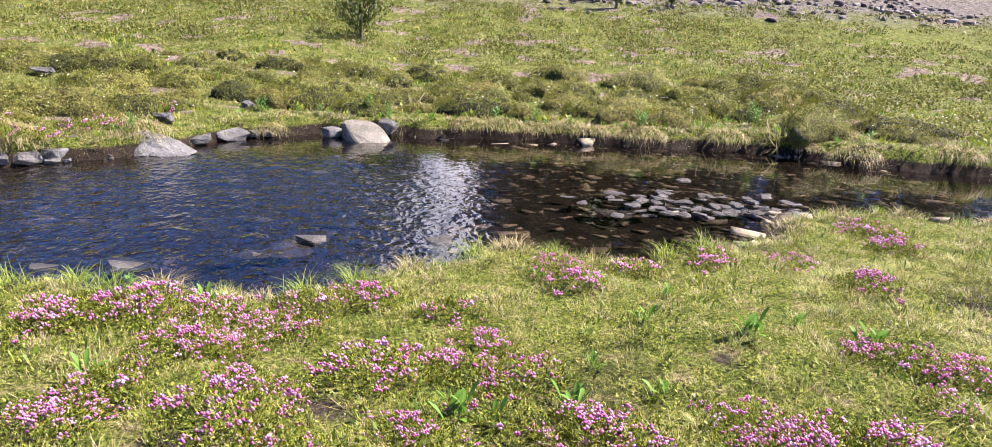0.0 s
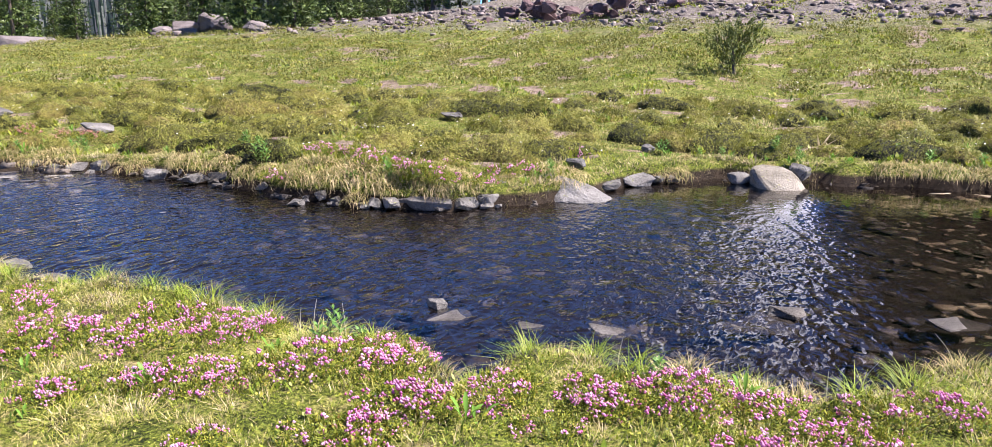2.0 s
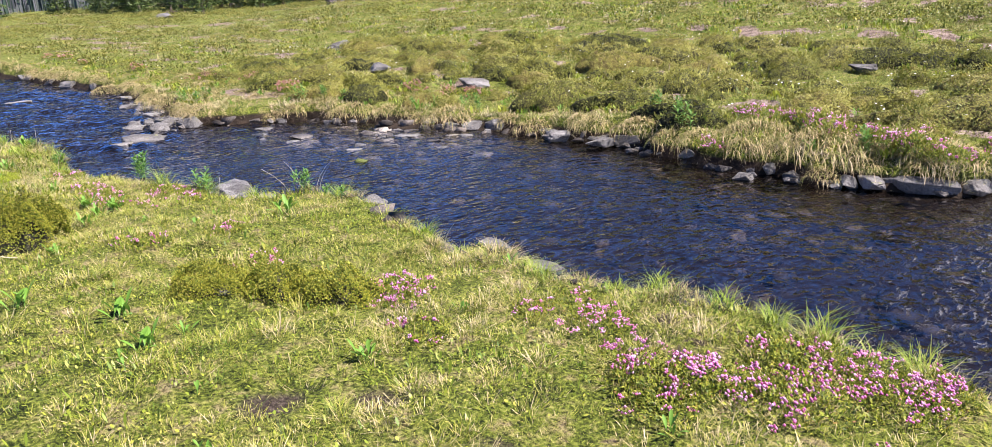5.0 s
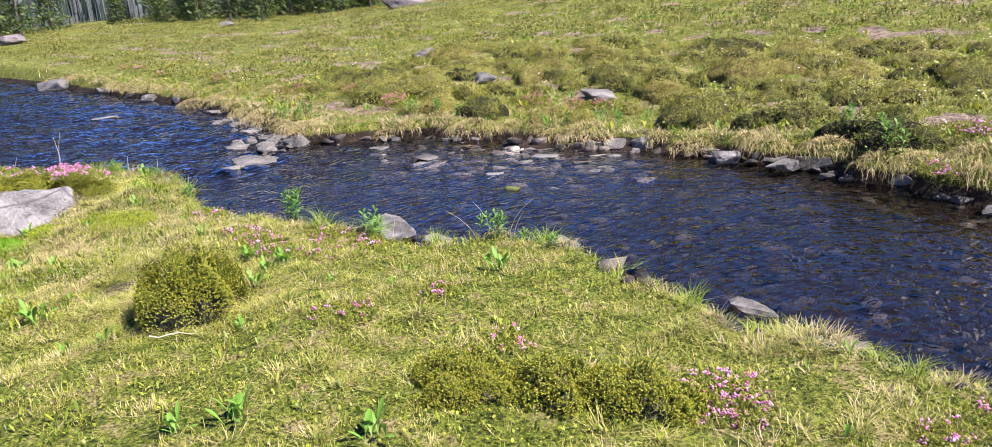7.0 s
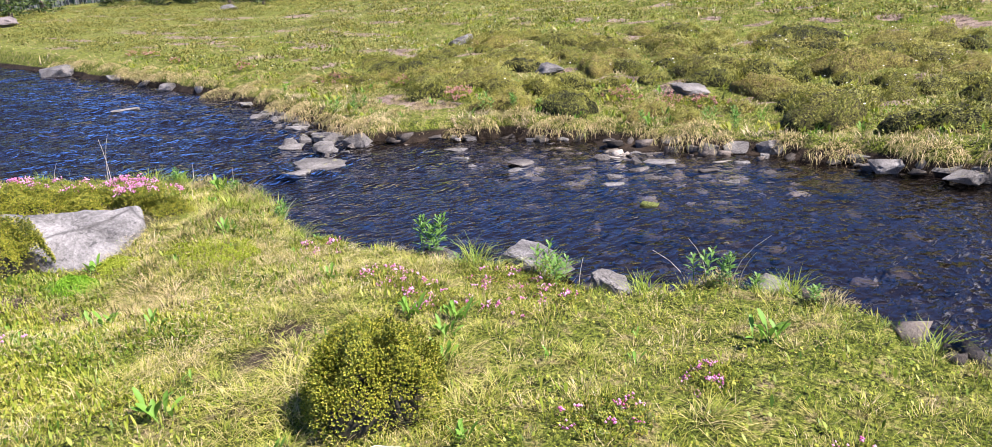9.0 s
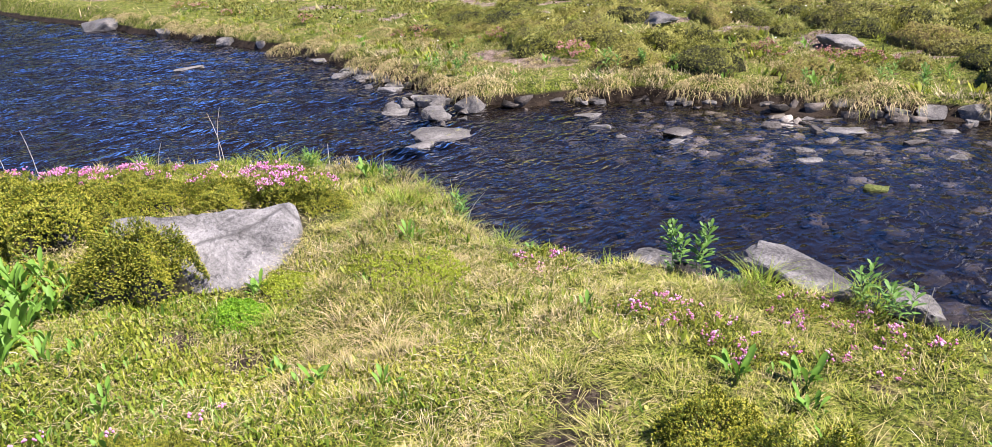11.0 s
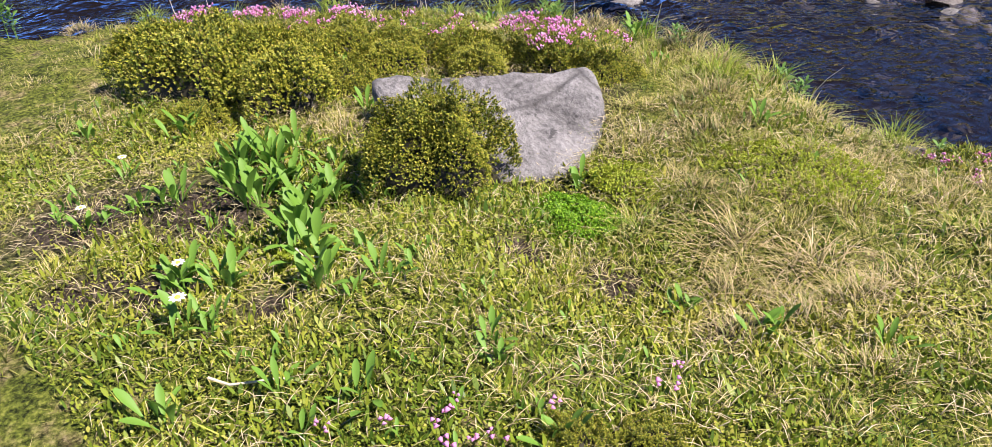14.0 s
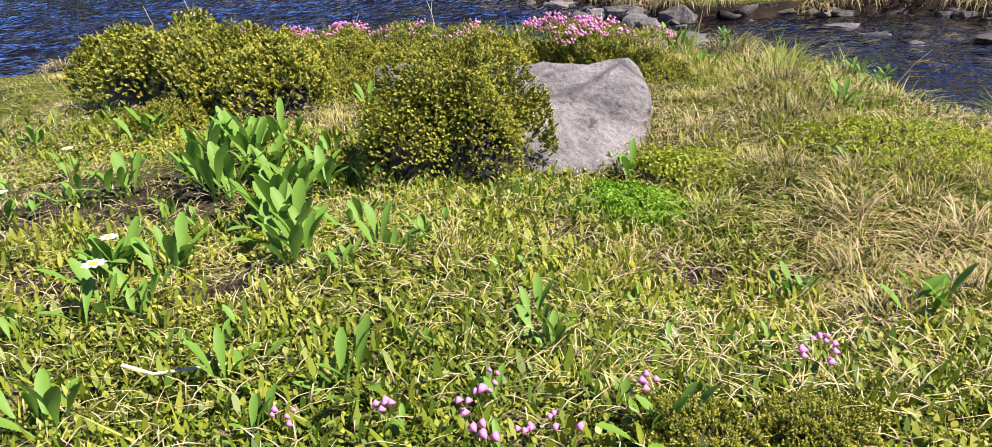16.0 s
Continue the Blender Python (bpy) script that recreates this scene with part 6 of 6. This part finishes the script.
def spruce_maker(seed, h, reach, whorls):
    def make():
        e = tagged(new("conifer"), "dark green conifer standing at the edge of the meadow", "tree", "conifers beyond the meadow")
        part("trunk", trunk_mesh(h, 0.011 * h + 0.03, seed, BARK), e, "grey-brown bark")
        part("crown", crown_mesh(h, reach, seed, whorls, 8), e, "dark drooping needle branches")
        return e
    return make


TREE = Kind([spruce_maker(800, 9.0, 1.6, 20), spruce_maker(810, 7.0, 1.4, 18), spruce_maker(820, 11.5, 1.8, 24), spruce_maker(830, 4.0, 1.2, 15)])
r_w = np.random.default_rng(83)
# forest edge beyond the left of the meadow
for i in range(26):
    az = radians(r_w.uniform(26, 62))
    d = r_w.uniform(44, 62)
    TREE.add(-3 - d * math.sin(az), d * math.cos(az), scale=r_w.uniform(0.4, 0.68), turn=r_w.uniform(0, 6.28))
for x, y, s, k in ((-22.4, 28.7, 0.95, 3), (-20.7, 29.6, 0.9, 3), (-21.5, 31.0, 0.7, 1), (-24.5, 36, 0.85, 3), (-22.0, 35, 0.95, 3), (-27, 40, 0.6, 0), (-29, 38, 0.8, 3), (-31.5, 39, 0.7, 1), (-26, 36.5, 0.75, 1), (-28, 36, 0.6, 0), (-30, 35.5, 0.65, 0), (-33, 36, 0.6, 2), (-34.5, 35, 0.6, 0), (-23.5, 38, 0.6, 2), (-36, 37, 0.6, 2), (-25, 39, 0.6, 2), (-21.5, 39.5, 0.6, 0), (-32, 34, 0.9, 3)):
    TREE.add(x, y, scale=s, which=k)
for i in range(30):
    az = radians(r_w.uniform(44, 76))
    d = r_w.uniform(44, 58)
    TREE.add(-7 - d * math.sin(az), d * math.cos(az), scale=r_w.uniform(0.5, 0.8), turn=r_w.uniform(0, 6.28))
# the wood's edge above the meadow
for i in range(22):
    TREE.add(-30 + 1.25 * i + r_w.uniform(-0.5, 0.5), 47 + 0.25 * i + r_w.uniform(-2, 3), scale=r_w.uniform(0.6, 0.9), which=i % 3, turn=r_w.uniform(0, 6.28))
# open wood up the slope; rightmost trees added unseen so the pool reflects dark
for x, y, s, k in ((2.8, 37, 1.1, 2), (5.8, 37.5, 1.2, 2), (7, 42, 1.25, 2), (9.8, 42, 1.2, 2), (11.5, 37, 1.1, 0), (13, 45, 1.2, 2), (18, 44, 1.2, 2), (4.2, 46, 1.25, 2), (14.8, 43, 1.2, 2), (10.2, 46, 1.2, 2), (-17, 47, 0.75, 0), (-14.5, 49, 0.7, 2), (-12, 47, 0.8, 0), (-9.8, 48, 0.75, 0), (3.5, 40, 1.2, 2), (4.8, 38, 1.2, 2), (7.5, 40, 1.25, 2), (10.5, 39, 1.2, 2), (2.2, 42, 1.15, 2), (13.8, 40, 1.2, 2), (17, 39, 1.2, 2), (21, 39, 1.2, 2), (1.0, 45, 1.0, 0), (6.0, 44, 1.2, 2), (9.0, 38, 1.1, 0), (12, 42, 1.2, 2), (15.5, 38, 1.1, 0), (19, 41, 1.2, 2), (24, 40, 1.2, 2), (29, 39, 1.2, 2), (33, 38, 1.2, 2), (31, 44, 1.2, 2), (26, 45, 1.2, 2), (36, 36, 1.2, 2), (22, 44, 1.2, 2), (28, 35, 1.1, 0), (23, 37, 1.0, 0), (8, 48, 1.2, 2), (16, 48, 1.1, 2), (27, 42, 1.1, 2)):
    TREE.add(x, y, scale=s, which=k, turn=x)


def young_pine(x, y, h, seed, label, wide=0.6):
    e = tagged(new("young_pine"), label, "tree", "young pines on the slope")
    part("trunk", trunk_mesh(h * 0.9, 0.03, seed, BARK), e)
    r = np.random.default_rng(seed)
    P, N, L = [], [], []
    for b in range(48):
        a, t0 = r.uniform(0, 6.28), r.uniform(0.05, 0.75)
        ln = h * 0.55 * (1 - t0 * 0.75) * r.uniform(0.7, 1.1)
        for q in range(12):
            f = (q + 1) / 12
            P.append((math.cos(a) * ln * f * wide + r.normal(0, 0.03), math.sin(a) * ln * f * wide + r.normal(0, 0.03), h * t0 * 0.8 + ln * f * 0.75))
            N.append((math.cos(a) * 0.5 + r.normal(0, 0.3), math.sin(a) * 0.5 + r.normal(0, 0.3), 1.0))
            L.append(0.13)
    V, F, A = sprigs(np.array(P), np.array(N), np.array(L), np.full(len(L), 0.013), seed, 6)
    part("crown", mesh_of("crown", V, F, PINE, False, A), e, "upswept yellow-green needles")
    place(e, x, y, 0.4)


young_pine(-2.75, 17.0, 1.25, 901, "bushy young pine with upswept yellow-green branches", 1.15)
young_pine(3.6, 23.5, 1.2, 902, "thin young pine leaning on the stony slope")
young_pine(5.3, 24.0, 0.8, 903, "small young pine on the stony slope")
young_pine(1.6, 30.0, 1.3, 904, "small young pine on the stony slope")


def far_hill():
    """The wooded hillside across the valley."""
    az = np.radians(np.linspace(20, 110, 70))
    ds = np.array([150, 190, 240, 300, 380, 480])
    up = np.array([-14, -4, 8, 20, 32, 36])
    A, D = np.meshgrid(az, ds)
    Z = np.broadcast_to(up[:, None], A.shape) + 3.0 * waves(A * 30, D / 20, 3, 87) * (D / 300)
    V = np.stack([-5 - D * np.sin(A), D * np.cos(A), Z], -1)
    tagged(new("hillside", mesh_of("hillside", V, grid(az, ds), HILL, True)), "hazy grey hillside across the valley with dead trees", "hillside", kind="structure")
    r = np.random.default_rng(89)
    n = 9000
    a, d = np.radians(r.uniform(22, 108, n)), r.uniform(155, 420, n)
    z = np.interp(d, ds, up)
    p = np.stack([-5 - d * np.sin(a), d * np.cos(a), z - 1], 1)
    h = r.uniform(7, 15, n)
    V, F, Al = blades(p, h, r.uniform(0.25, 0.9, n), np.full(n, 0.02), 90, rows=1)
    tagged(new("dead_wood", mesh_of("dead_wood", V, F, DEADWOOD, False, Al)), "standing grey dead trees on the distant hillside", "dead trees", kind="stuff")


def unseen_peak():
    """A high snowy mountain beyond the ridge, out of view, added to give the water its bright reflection."""
    xs, ys = np.linspace(-420, 230, 90), np.linspace(1150, 1750, 50)
    X, Y = np.meshgrid(xs, ys)
    d = np.hypot((X + 75) / 185, (Y - 1480) / 300)
    Z = 980 * smooth_step(np.maximum(1.05 - d, -0.1))
    Z = Z + 26 * waves(X, Y, 70, 97) * np.clip(1.3 - d, 0, 1) + 9 * waves(X, Y, 25, 98)
    m, nt, b = material("snow_and_rock", 0.7, 0.3)
    n = noise_tex(nt, 0.02, 7, 0.65, object_place(nt))
    nt.links.new(ramp(nt, n, [(0.40, (0.16, 0.15, 0.15)), (0.46, (0.78, 0.79, 0.82)), (0.8, (0.84, 0.85, 0.88))]), b.inputs["Base Color"])
    tagged(new("mountain", mesh_of("mountain", np.stack([X, Y, Z + 5], -1), grid(xs, ys), m, True)), "unseen snow-covered mountain with bare dark rock, added to brighten the water's reflection", "mountain", kind="structure")


far_hill()
unseen_peak()
